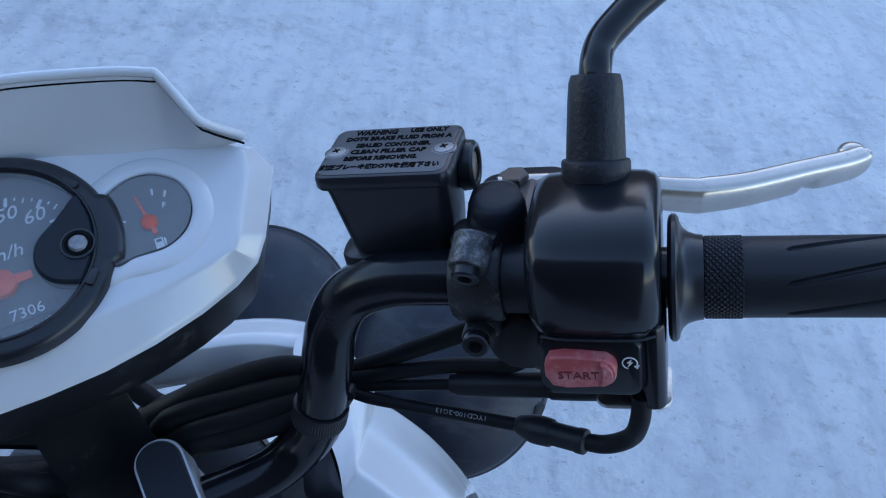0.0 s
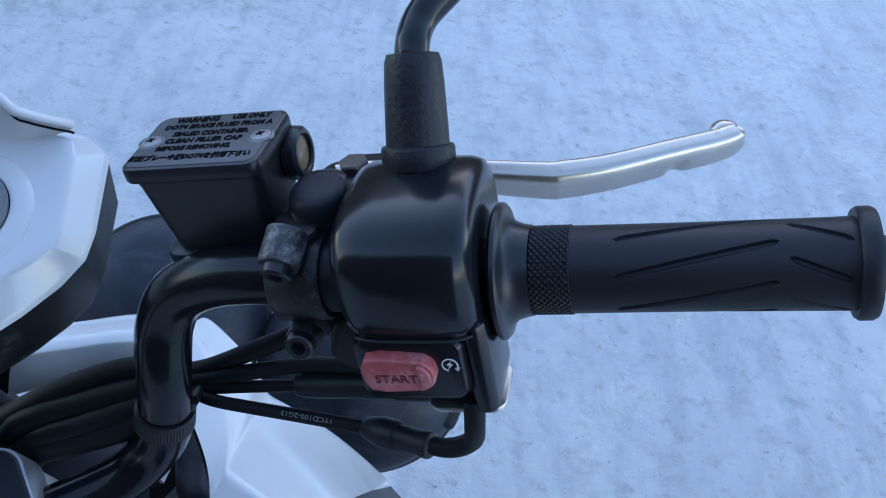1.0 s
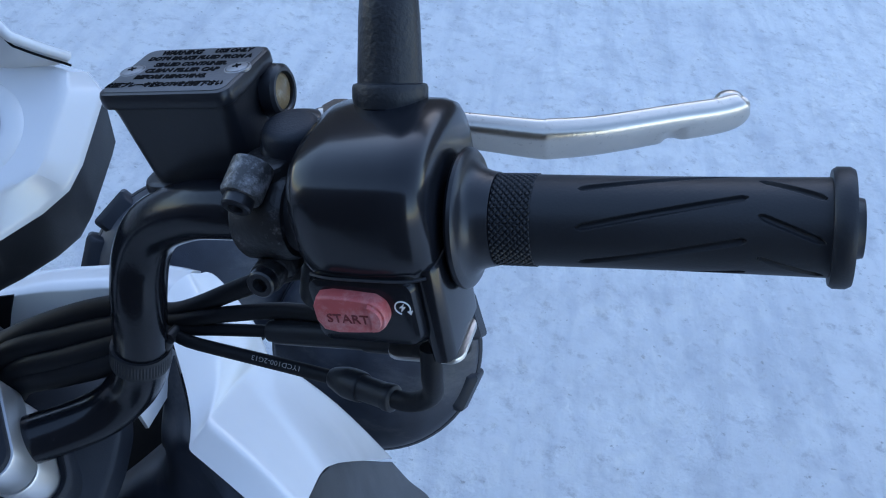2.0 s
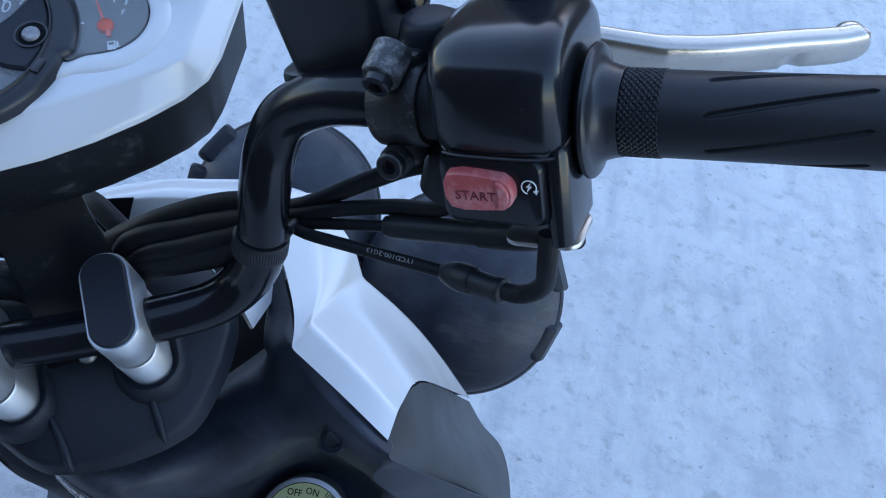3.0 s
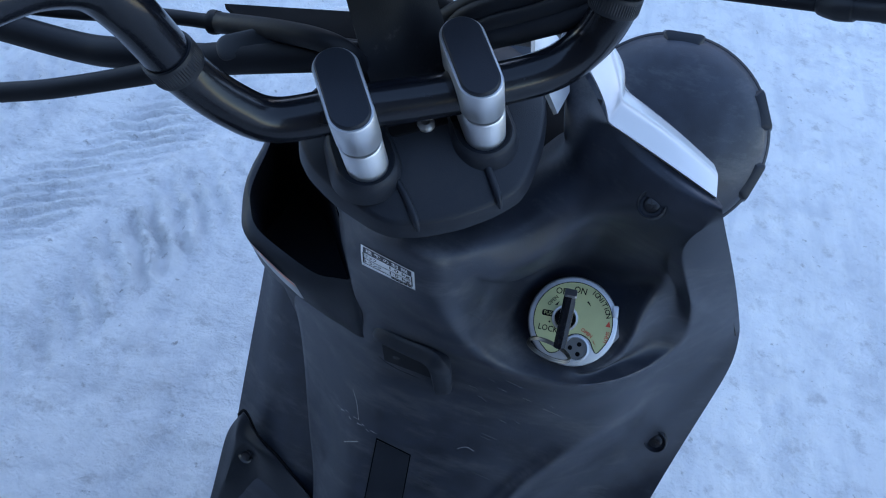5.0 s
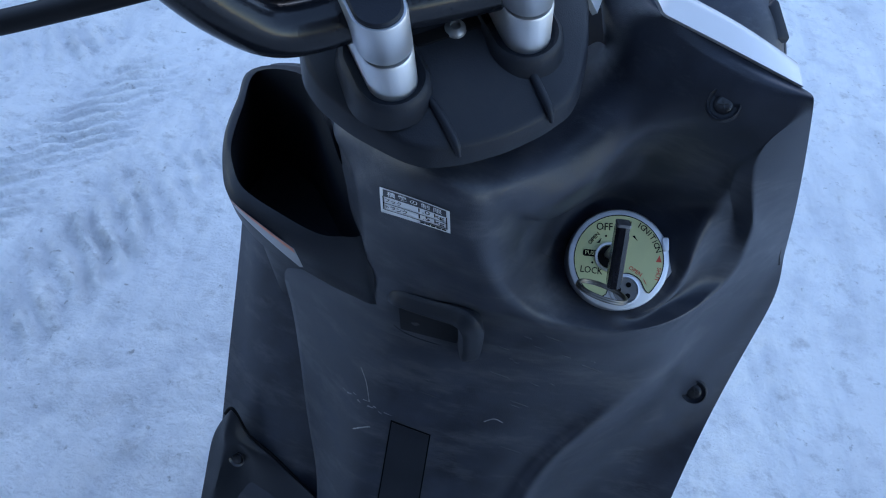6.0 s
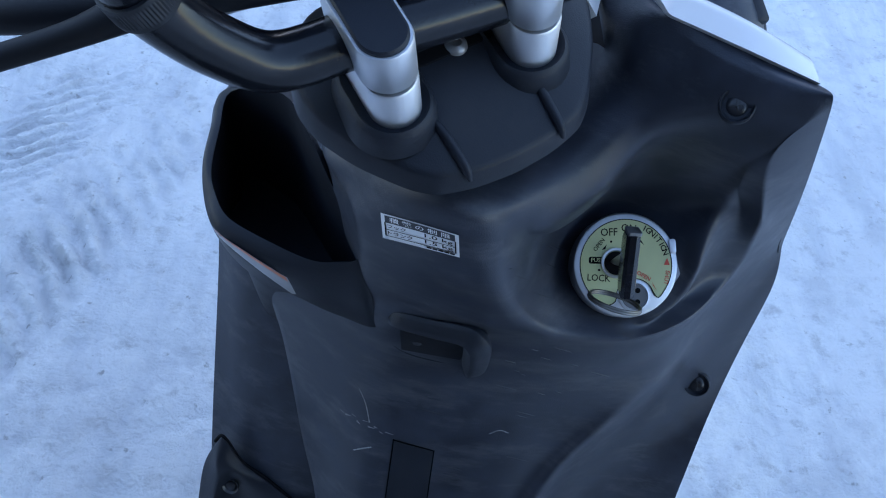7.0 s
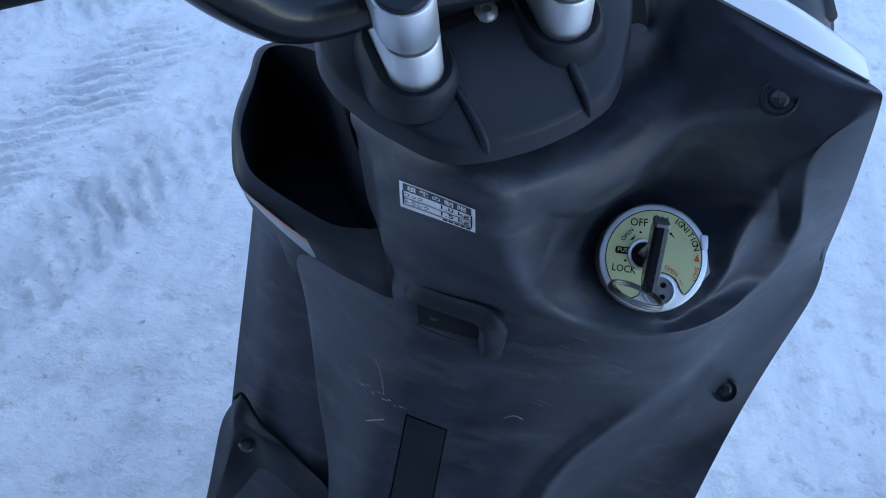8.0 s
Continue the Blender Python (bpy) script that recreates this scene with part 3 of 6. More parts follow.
def both(line):
    return [(-x, y, z) for x, y, z in line[:0:-1]] + line


part("visor", shell([both(visor_foot), [tuple((np.array(a) + np.array(b)) / 2) for a, b in zip(both(visor_foot), both(visor_top))], both(visor_top)], 0.0028, 3, 4, (0, 1, 0)), WHITE, panel, "white visor behind the dials", G)
part("visor_seam", tube([Vector(p) + Vector((0, -0.0009, -0.0028)) for p in both(visor_top)], 0.0005, n=8, steps=4), GAP, panel, "", G)
part("visor_edge", tube([Vector(p) + Vector((0, 0.0014, 0)) for p in both(visor_top)], 0.0021, n=10, steps=4), WHITE, panel, "", G)
DIAL = G @ pose(0.0008, 0.0348, 0.0)


def bezel_ring(n=180):
    """The rim, with a broad lobe beside the fuel gauge and a groove inside it."""
    def grown(a):
        a = (a + 180) % 360 - 180
        return 0.0030 * max(0.0, min(1.0, (a + 27.5) / 2.5, (13.5 - a) / 2.5))
    prof = [(0.0120, 0.0352, 0), (0.0165, 0.0353, 0), (0.0190, 0.0358, 0), (0.0198, 0.0364, 0), (0.0198, 0.0370, 0), (0.0188, 0.0374, 0), (0.0186, 0.0395, 0.3), (0.0182, 0.0414, 0.9), (0.0172, 0.0427, 1), (0.0155, 0.0434, 1), (0.0120, 0.0437, 1)]
    return skin([[Vector(((r + w * grown(360 * k / n)) * math.cos(2 * math.pi * k / n), (r + w * grown(360 * k / n)) * math.sin(2 * math.pi * k / n), z)) for k in range(n)] for z, r, w in prof])


bezel = part("bezel", bezel_ring(), SATIN, panel, "black speedometer bezel", DIAL, 40)
for a in (-42, 50, 118, 242):
    part("bezel_clip", block(0, 0, 0.0193, 0.0065, 0.0030, 0.0012, 0.0005, 0.0003), SATIN, bezel, "", DIAL @ pose(0, 0, 0, 0, 0, a) @ pose(0, -0.0385, 0))
dial = part("speedometer_dial", turned([(0.0128, 0.0354), (0.0136, 0.0354), (0.01361, 0.0001)], 64, "Z"), DIALGREY, panel, "dark grey speedometer face with white figures", DIAL)
HUB = Vector((-0.0008, -0.0122))
for k in range(33):
    a = radians(174 - 5 * k)
    long = 0.0042 if k % 4 == 0 else 0.0026 if k % 2 == 0 else 0.0015
    at = HUB + Vector((math.cos(a), math.sin(a))) * (0.0378 - long / 2)
    if at.length < 0.0330:
        part("scale_mark", block(0, 0, 0.0138, long, 0.0013 if k % 4 == 0 else 0.0006, 0.0003, 0.0001, 0.0001, 1), INK, dial, "", DIAL @ pose(at.x, at.y, 0, 0, 0, math.degrees(a)))
for k in range(1, 8):
    a = radians(174 - 20 * k)
    at = HUB + Vector((math.cos(a), math.sin(a))) * 0.0300
    part("figure", lettering(str(k * 10), 0.0084, 0.0001, shear=0.25), INK, dial, "", DIAL @ pose(at.x, at.y, 0.0138))
part("unit_print", lettering("km/h", 0.0080, 0.0001, shear=0.25), INK, dial, "", DIAL @ pose(0.0015, 0.0000, 0.0138))
window = part("odometer_window", block(0, 0, 0.0138, 0.0300, 0.0062, 0.0004, 0.0004, 0.0002), DIALGREY, dial, "grey odometer window", DIAL @ pose(0.0, -0.0262, 0))
part("odometer_digits", lettering("7306", 0.0062, 0.00008), INK, window, "pale odometer figures", DIAL @ pose(0.0045, -0.0262, 0.0142))
needle = part("speed_needle", turned([(0.0137, 0.0056), (0.0160, 0.0054), (0.0166, 0.0045), (0.0167, 0.0001)], 32, "Z"), ORANGE, dial, "orange needle hub", DIAL @ pose(HUB.x, HUB.y, 0))
part("pointer", plate([(-0.0014, 0), (0.0014, 0), (0.0006, 0.024), (-0.0006, 0.024)], 0.0150, 0.0156), ORANGE, needle, "", DIAL @ pose(HUB.x, HUB.y, 0, 0, 0, 88))
part("pointer_tail", plate([(-0.0022, 0), (0.0022, 0), (0.0016, 0.011), (-0.0016, 0.011)], 0.0150, 0.0156), ORANGE, needle, "", DIAL @ pose(HUB.x, HUB.y, 0, 0, 0, -92))
reset = [(0.0355, 0.0075), (0.0335, 0.0120), (0.0236, 0.0042), (0.0158, -0.0016), (0.0126, -0.0080), (0.0124, -0.0146), (0.0158, -0.0206), (0.0220, -0.0240), (0.0262, -0.0240), (0.0330, -0.0140), (0.0360, -0.0030)]
lobe = part("trip_reset_plate", plate([tuple(p) for p in spline(reset, 5, True)], 0.0138, 0.0196, 0.0012), MOULDED, panel, "black plate round the trip reset knob", DIAL)
part("knob_well", turned([(0.0190, 0.0066), (0.0202, 0.0064), (0.0203, 0.0056), (0.0193, 0.0050), (0.0190, 0.0048)], 36, "Z"), SATIN, lobe, "", DIAL @ pose(0.0288, -0.0097, 0))
part("well_floor", turned([(0.0190, 0.0050), (0.0198, 0.0049), (0.01985, 0.0001)], 32, "Z"), GAP, lobe, "", DIAL @ pose(0.0288, -0.0097, 0))
part("reset_knob", turned([(0.0170, 0.0034), (0.0205, 0.0034), (0.0212, 0.0029), (0.0213, 0.0016), (0.0210, 0.0001)], 28, "Z"), PRINTGREY, lobe, "grey reset knob", DIAL @ pose(0.0288, -0.0097, 0.0))
part("speedometer_lens", turned([(0.0176, 0.0350), (0.0180, 0.0350), (0.0186, 0.0200), (0.0188, 0.0001)], 64, "Z"), LENS, panel, "clear plastic lens", DIAL).visible_shadow = False
FUEL = G @ pose(0.0570, 0.0315, 0.0)
fuel_line = [(-0.0190, -0.0163), (-0.0100, -0.0172), (-0.0010, -0.0178), (0.0045, -0.0168), (0.0108, -0.0132), (0.0155, -0.0065), (0.0170, 0.0016), (0.0147, 0.0100), (0.0078, 0.0163), (0.0010, 0.0180), (-0.0050, 0.0172), (-0.0115, 0.0143), (-0.0160, 0.0100)]
fuel_line = [(p[0], p[1]) for p in spline(fuel_line, 6, True)]
grown = lambda d: [(x * (1 + d / math.hypot(x, y)), y * (1 + d / math.hypot(x, y))) for x, y in fuel_line]
part("fuel_surround", rings((0.0125, grown(0.0085)), (0.0132, grown(0.0080)), (0.0141, grown(0.0066)), (0.0147, grown(0.0046)), (0.0149, grown(0.0024)), (0.0148, grown(0.0006)), (0.0143, grown(0.0)), (0.0128, grown(-0.0003))), WHITE, panel, "", FUEL, 60)
# near-black ring paints the shadow line round the recessed fuel dial
part("gauge_shadow_gap", skin([[Vector((x, y, z)) for x, y in grown(d)] for z, d in ((0.0128, 0.0), (0.0138, -0.0001), (0.0138, -0.0005), (0.0130, -0.0006))], cap=False), GAP, panel, "", FUEL)
fuel = part("fuel_dial", rings((0.0126, grown(-0.0004)), (0.0133, grown(-0.0004))), DIALGREY, panel, "dark grey fuel gauge face", FUEL)
fuel_needle = part("fuel_needle", turned([(0.0134, 0.0032), (0.0150, 0.0031), (0.0155, 0.0024), (0.0156, 0.0001)], 28, "Z"), ORANGE, fuel, "orange fuel needle", FUEL @ pose(-0.0008, -0.0046, 0))
part("fuel_pointer", plate([(-0.0009, -0.006), (0.0009, -0.006), (0.0003, 0.0135), (-0.0003, 0.0135)], 0.0144, 0.0149), ORANGE, fuel, "", FUEL @ pose(-0.0008, -0.0046, 0, 0, 0, 7))
for x, y, a in ((0.0043, 0.0085, -12), (0.0086, 0.0060, -25), (-0.0100, 0.0, 65)):
    part("fuel_mark", block(0, 0, 0.0135, 0.0009, 0.0030, 0.0003, 0.0001, 0.0001, 1), INK, fuel, "", FUEL @ pose(x, y, 0, 0, 0, a))
part("full_letter", lettering("F", 0.0036, 0.0001), INK, fuel, "", FUEL @ pose(0.0066, 0.0010, 0.0135, 0, 0, -15))
pump = joined(plate([(-0.0018, -0.002), (0.0014, -0.002), (0.0014, 0.0022), (-0.0018, 0.0022)], 0.0134, 0.0136), plate([(0.0016, -0.001), (0.0022, -0.0014), (0.0026, 0.0012), (0.0018, 0.002)], 0.0134, 0.0136))
part("pump_symbol", pump, INK, fuel, "", FUEL @ pose(0.0000, -0.0143, 0, 0, 0, -5))
part("pump_window", plate([(-0.0012, 0.0004), (0.0008, 0.0004), (0.0008, 0.0016), (-0.0012, 0.0016)], 0.0136, 0.01375), DIALGREY, fuel, "", FUEL @ pose(0.0000, -0.0143, 0, 0, 0, -5))
part("fuel_lens", rings((0.0150, grown(-0.0004)), (0.0153, grown(-0.0006)), (0.0158, grown(-0.0080)), (0.0160, grown(-0.0140))), LENS, panel, "clear plastic lens", FUEL).visible_shadow = False
part("lamp_panel", plate([tuple(p) for p in spline([(-0.030, 0.066), (-0.052, 0.062), (-0.074, 0.052), (-0.080, 0.038), (-0.066, 0.026), (-0.034, 0.022), (-0.030, 0.04)], 6, True)], 0.0126, 0.0150, 0.001), SATIN, panel, "black warning lamp panel", G)
# bracket that carries the panel
part("panel_bracket", shell([[(0.022, 0.006, -0.034), (0.000, 0.004, -0.034), (-0.022, 0.006, -0.034)], [(0.022, -0.004, -0.065), (0.000, -0.007, -0.066), (-0.020, -0.004, -0.065)], [(0.026, -0.024, -0.090), (0.002, -0.027, -0.092), (-0.018, -0.024, -0.090)], [(0.028, -0.040, -0.112), (0.003, -0.042, -0.112), (-0.016, -0.040, -0.112)]], 0.006, 4, 4, (0, 1, -0.4)),
     DUSTY, panel, "black bracket under the panel", G)

# handlebar clamps and steering cover
for x in (-0.0307, 0.0288):
    LEANED = G @ Matrix(((1, 0, -0.10, x - 0.10 * 0.1), (0, 1, 0, 0), (0, 0, 1, 0), (0, 0, 0, 1)))
    clamp = part("handlebar_clamp", slab([(-0.0808, 0, -0.0520, 0.0205, 0.0460, 0.0102), (-0.0800, 0, -0.0520, 0.0215, 0.0470, 0.0107), (-0.0605, 0, -0.0520, 0.0215, 0.0470, 0.0107), (-0.0595, 0, -0.0520, 0.0205, 0.0460, 0.0102)], 10),
                 SILVER, scooter, "satin silver handlebar clamp with black cap", LEANED)
    part("clamp_cap", slab([(-0.0598, 0, -0.0520, 0.0186, 0.0441, 0.0092), (-0.0582, 0, -0.0520, 0.0186, 0.0441, 0.0092), (-0.0574, 0, -0.0520, 0.0172, 0.0427, 0.0085)], 10), MOULDED, clamp, "matte black cap", LEANED)
    part("clamp_gap", slab([(-0.0840, 0, -0.0525, 0.0185, 0.0430, 0.0092), (-0.0800, 0, -0.0525, 0.0185, 0.0430, 0.0092)], 10), GAP, clamp, "", LEANED)
    part("clamp_foot", slab([(-0.118, 0, -0.0540, 0.0205, 0.0440, 0.0102), (-0.0832, 0, -0.0540, 0.0208, 0.0445, 0.0103), (-0.0822, 0, -0.0540, 0.0196, 0.0430, 0.0097)], 10), SILVER, clamp, "", LEANED)

# cover over the steering head: a many-sided cap with a turned-down rim, open shadow under it
COVER_C = (0.0055, -0.047)
cover_plan = [(0.0, -0.0545), (0.018, -0.0530), (0.033, -0.0490), (0.0415, -0.0420), (0.0555, -0.0235), (0.0640, -0.0060), (0.0660, 0.0080), (0.0600, 0.0300), (0.0420, 0.0410)]
cover_plan = cover_plan + [(-x, y) for x, y in cover_plan[:0:-1]]
cover_line = []
for (ax, ay), (bx, by), (cx, cy) in zip(cover_plan[-1:] + cover_plan[:-1], cover_plan, cover_plan[1:] + cover_plan[:1]):
    # each corner of the plan is turned on a short arc
    for q in (0.0, 0.25, 0.5, 0.75, 1.0):
        m0, m1 = (bx + (ax - bx) * 0.32, by + (ay - by) * 0.32), (bx + (cx - bx) * 0.32, by + (cy - by) * 0.32)
        cover_line.append(tuple((1 - q) ** 2 * u + 2 * q * (1 - q) * v + q * q * w for u, v, w in zip(m0, (bx, by), m1)))


def cover_ring(inward, z, slope=0.0):
    """The plan drawn in by a distance, its height falling towards the rider by the slope."""
    out = []
    for x, y in cover_line:
        r = math.hypot(x, y)
        q = (r - inward) / r
        out.append(Vector((COVER_C[0] + x * q, COVER_C[1] + y * q, z + slope * y * q)))
    return out


cover = part("steering_cover", skin([cover_ring(0.022, -0.172), cover_ring(0.020, -0.134), cover_ring(0.004, -0.1285, 0.03), cover_ring(0.0008, -0.1282, 0.03), cover_ring(0.0, -0.1272, 0.03), cover_ring(0.0018, -0.1145, 0.10), cover_ring(0.0028, -0.1128, 0.11), cover_ring(0.0048, -0.1116, 0.12),
                                     cover_ring(0.014, -0.1078, 0.15), cover_ring(0.026, -0.1042, 0.16), cover_ring(0.040, -0.1020, 0.16)]), MOULDED, scooter, "matte black steering head cover", G, 40)

# inner leg shield, as a control cage: u across, w up the slope, h out towards the rider, in millimetres
CAGE = {}
CHART = Matrix(((1, 0, 0), (0, 0.7136, -0.7006), (0, 0.7006, 0.7136)))


def chart(u, w, h):
    """A place on the slope, from millimetres."""
    return CHART @ Vector((u, w, h)) / 1000


def cage(**points):
    CAGE.update(points)


# shelf round the steering cover, and the ridge that falls from it into the lock recess
cage(T0=(-137, 740, 364), T1=(-97, 742, 390), T2=(-64, 740, 386), T3=(-44, 754, 382), T4=(-27, 774, 386), T5=(-15, 790, 399), T6=(-6, 797, 420))
cage(U0=(-6, 814, 413), U1=(-23, 836, 398), U2=(-21, 811, 400))
cage(L2=(-36, 727, 404), L3=(-13, 748, 402), L4=(1, 763, 408), L5=(8, 775, 418))
cage(B5=(-26, 712, 392), B6=(-4, 733, 391), B7=(8, 752, 398), M2=(-15, 712, 352), M3=(7, 735, 350), M4=(17, 754, 372))
# column with the load label
cage(A1=(-124, 719, 372), A2=(-116, 702, 380), A3=(-112, 686, 352), A4=(-108, 667, 310))
cage(B1=(-93, 717, 416), B2=(-87, 702, 408), B3=(-84, 686, 386), B4=(-79, 664, 326))
cage(C1=(-58, 711, 420), C2=(-56, 697, 408), C3=(-52, 680, 388), C4=(-48, 662, 342))
cage(D1=(-36, 705, 380), D2=(-33, 690, 364), D3=(-30, 673, 346))
# bevelled top edge under the cowl, the overhanging wall below it and the outer flange
cage(E0=(3, 799, 428), Em=(31, 787, 437), Ec=(61, 774, 447), F0=(12, 789, 430), Fm=(37, 776, 442), Fc=(65, 766, 451))
cage(S0=(35, 764, 432), S1=(57, 756, 432), Q2=(36, 749, 382), V0=(53, 747, 400), R0=(57, 750, 419), V1=(77, 729, 336), R1=(83, 727, 351), R2=(142, 726, 244), Vm=(64, 738, 366), Rm=(69, 739, 385), Om=(104, 747, 350), Ra=(62, 758, 436), Rb=(87, 743, 368), Rc=(113, 727, 298))
# pit round the lock, its shoulder, the channel beside it and the rim below
cage(I0=(22, 698, 306), I1=(-10, 698, 318), I2=(0, 676, 320), I3=(24, 731, 320), I4=(-2, 720, 324))
cage(X0=(54, 739, 346), X1=(58, 722, 346), X2=(59, 702, 338), X3=(53, 683, 328), X4=(34, 668, 322))
cage(V2=(75, 706, 304), V3=(67, 690, 300), V4=(50, 675, 309))
cage(Y4=(-8, 658, 327), Y5=(30, 660, 327), Y6=(63, 673, 314), Y7=(85, 690, 295), Y8=(97, 709, 296))
# apron: rows down to the footboard; 6 is the crest of the tunnel, 7 the valley beside it
cage(G0=(-166, 661, 228), G1=(-106, 651, 292), G2=(-79, 647, 296), G3=(-46, 646, 298), G4=(-8, 644, 293), G5=(28, 646, 290), G6=(64, 656, 272), G7=(92, 674, 250), G8=(114, 694, 244))
cage(H0=(-165, 636, 188), H1=(-112, 632, 248), H2=(-79, 625, 255), H3=(-44, 622, 256), H4=(-6, 622, 252), H5=(30, 627, 252), H6=(74, 643, 254), H7=(100, 648, 212), H8=(124, 666, 204), H9=(149, 702, 222))
cage(P0=(-153, 578, 138), P1=(-110, 591, 202), P2=(-72, 590, 216), P3=(-32, 588, 216), P4=(6, 590, 214), P5=(34, 596, 216), P6=(58, 612, 232), P7=(82, 604, 184), P8=(118, 624, 174), P9=(149, 666, 188))
cage(J0=(-143, 535, 108), J1=(-104, 561, 182), J2=(-65, 563, 187), J3=(-24, 565, 191), J4=(6, 566, 190), J5=(24, 571, 192), J6=(41, 581, 208), J7=(64, 570, 158), J8=(104, 583, 148), J9=(142, 610, 156))
cage(K0=(-128, 467, 69), K1=(-97, 488, 122), K2=(-57, 499, 128), K3=(-24, 502, 132), K4=(-4, 506, 133), K5=(9, 510, 135), K6=(24, 526, 154), K7=(46, 505, 98), K8=(90, 522, 108), K9=(132, 537, 128))
for k in range(10):
    u, w, h = CAGE[f"K{k}"]
    CAGE[f"Z{k}"] = (u, w - 123, h - 104)
for k, (n, back) in enumerate((("T0", 40), ("T1", 60), ("T2", 60), ("T3", 60), ("T4", 50), ("T5", 40))):
    u, w, h = CAGE[n]
    CAGE[f"N{k}"] = (u, w + back * 0.35, h - back)
for k in range(1, 5):
    u, w, h = CAGE[f"A{k}"]
    CAGE[f"W{k}"] = (u - 10, w + 6, h - 34)

PATCHES = """N0 N1 T1 T0 | N1 N2 T2 T1 | N2 N3 T3 T2 | N3 N4 T4 T3 | N4 N5 T5 T4 | T5 T6 U0 U2 | T6 E0 U0 | U2 U0 U1 | T0 T1 B1 A1 | T1 T2 C1 B1 | T2 T3 L2 C1 | T3 T4 L3 L2 | T4 T5 L4 L3 | T5 T6 L5 L4 | T6 E0 F0 L5
N0 T0 A1 W1 | W1 A1 A2 W2 | W2 A2 A3 W3 | W3 A3 A4 W4 | A1 B1 B2 A2 | A2 B2 B3 A3 | A3 B3 B4 A4 | B1 C1 C2 B2 | B2 C2 C3 B3 | B3 C3 C4 B4 | C1 D1 D2 C2 | C2 D2 D3 C3 | C3 D3 Y4 C4 | C1 L2 B5 D1 | L2 L3 B6 B5 | L3 L4 B7 B6 | D1 B5 M2 | B5 B6 M3 M2 | B6 B7 M4 M3
D1 M2 M3 I4 | D1 I4 I1 D2 | D2 I1 I2 D3 | D3 I2 Y4 | I2 X4 Y5 Y4 | I4 M3 I3 | M3 M4 Q2 I3 | L4 L5 S0 B7 | B7 S0 Q2 M4 | L5 F0 Fm S0 | F0 E0 Em Fm | Fm Em Ec Fc | S0 Fm Fc S1 | Q2 S0 S1 V0 | V0 S1 Fc Ra R0 | I3 Q2 V0 X0 | V0 R0 Rm Vm | Vm Rm R1 V1 | R0 Ra Rb Rm | Ra Fc Om Rb | Rm Rb Rc R1 | Rb Om R2 Rc
I0 I4 I3 | I0 I3 X0 X1 | I0 X1 X2 X3 | I0 X3 X4 I2 | I0 I2 I1 I4 | X0 V0 Vm V1 X1 | X1 V1 V2 X2 | X2 V2 V3 X3 | X3 V3 V4 X4 | X4 V4 Y6 Y5 | V1 R1 Y8 V2 | V2 Y8 Y7 V3 | V3 Y7 Y6 V4
A4 B4 G2 G1 | B4 C4 G3 G2 | C4 Y4 G4 G3 | Y4 Y5 G5 G4 | Y5 Y6 G6 G5 | Y6 Y7 G7 G6 | Y7 Y8 G8 G7 | Y8 R1 Rc R2 G8 | W4 A4 G1 G0 | G8 R2 H9 H8"""
PATCHES = [p.split() for p in PATCHES.replace("\n", " | ").split(" | ")] + [[f"{a}{k}", f"{a}{k + 1}", f"{b}{k + 1}", f"{b}{k}"] for a, b in ("GH", "HP", "PJ", "JK", "KZ") for k in range(9) if (a, k) != ("G", 8)]
CREASED = {"E0 F0 Fm": 0.55, "Fm Fc": 0.3, "E0 Em": 1.0, "Em Ec": 0.7, "Ec Fc": 0.25, "Fc Om": 0.45, "Om R2": 0.9, "R2 H9 P9 J9 K9 Z9": 0.9, "V0 Vm V1": 0.5, "R0 Rm R1": 0.78, "R0 Ra": 0.6, "Ra Fc": 0.35, "R1 Rc R2": 0.45, "R1 Y8 Y7 Y6 Y5": 0.62, "Y5 Y4 C4 B4": 0.42,
           "X0 X1 X2 X3 X4": 0.42, "C1 L2 L3 L4 L5": 0.35, "D1 B5 B6 B7": 0.35, "H6 P6 J6 K6": 0.15, "V2 V3 V4": 0.2, "T0 A1 A2 A3 A4": 0.5, "P0 J0 K0 Z0": 1.0, "E0 U0 U1 U2": 1.0}


def caged(points, patches, creased, levels=4, thick=3.0):
    """A moulded panel drawn smoothly over its cage, with sharper edges where it is creased, and with thickness."""
    names = sorted({n for p in patches for n in p})
    goal = {n: chart(*points[n]) for n in names}
    knots = dict(goal)
    for turn in range(4):
        bm = bmesh.new()
        at = {n: bm.verts.new(knots[n]) for n in names}
        for p in patches:
            bm.faces.new([at[n] for n in p])
        layer = bm.edges.layers.float.new("crease_edge")
        for run, sharp in creased.items():
            run = run.split()
            for a, b in zip(run, run[1:]):
                bm.edges.get((at[a], at[b]))[layer] = sharp
        bmesh.ops.recalc_face_normals(bm, faces=bm.faces[:])
        me = bpy.data.meshes.new("cage")
        bm.to_mesh(me)
        bm.free()
        ob = new("cage", me)
        ob.modifiers.new("smooth", "SUBSURF").levels = levels if turn == 3 else 3
        done = bpy.data.meshes.new_from_object(ob.evaluated_get(bpy.context.evaluated_depsgraph_get()))
        # the knots move out until the smooth panel passes through the points
        for n, v in zip(names, done.vertices):
            knots[n] = knots[n] + (goal[n] - v.co) * 0.7
        bpy.data.objects.remove(ob)
        bpy.data.meshes.remove(me)
    out = bmesh.new()
    out.from_mesh(done)
    bpy.data.meshes.remove(done)
    rim = [e for e in out.edges if e.is_boundary]
    back = bmesh.ops.duplicate(out, geom=out.faces[:])
    twin = back["vert_map"]
    for v in [g for g in back["geom"] if isinstance(g, bmesh.types.BMVert)]:
        v.co += chart(0, 0, -thick)
    for e in rim:
        a, b = e.verts
        out.faces.new((a, b, twin[b], twin[a]))
    return out


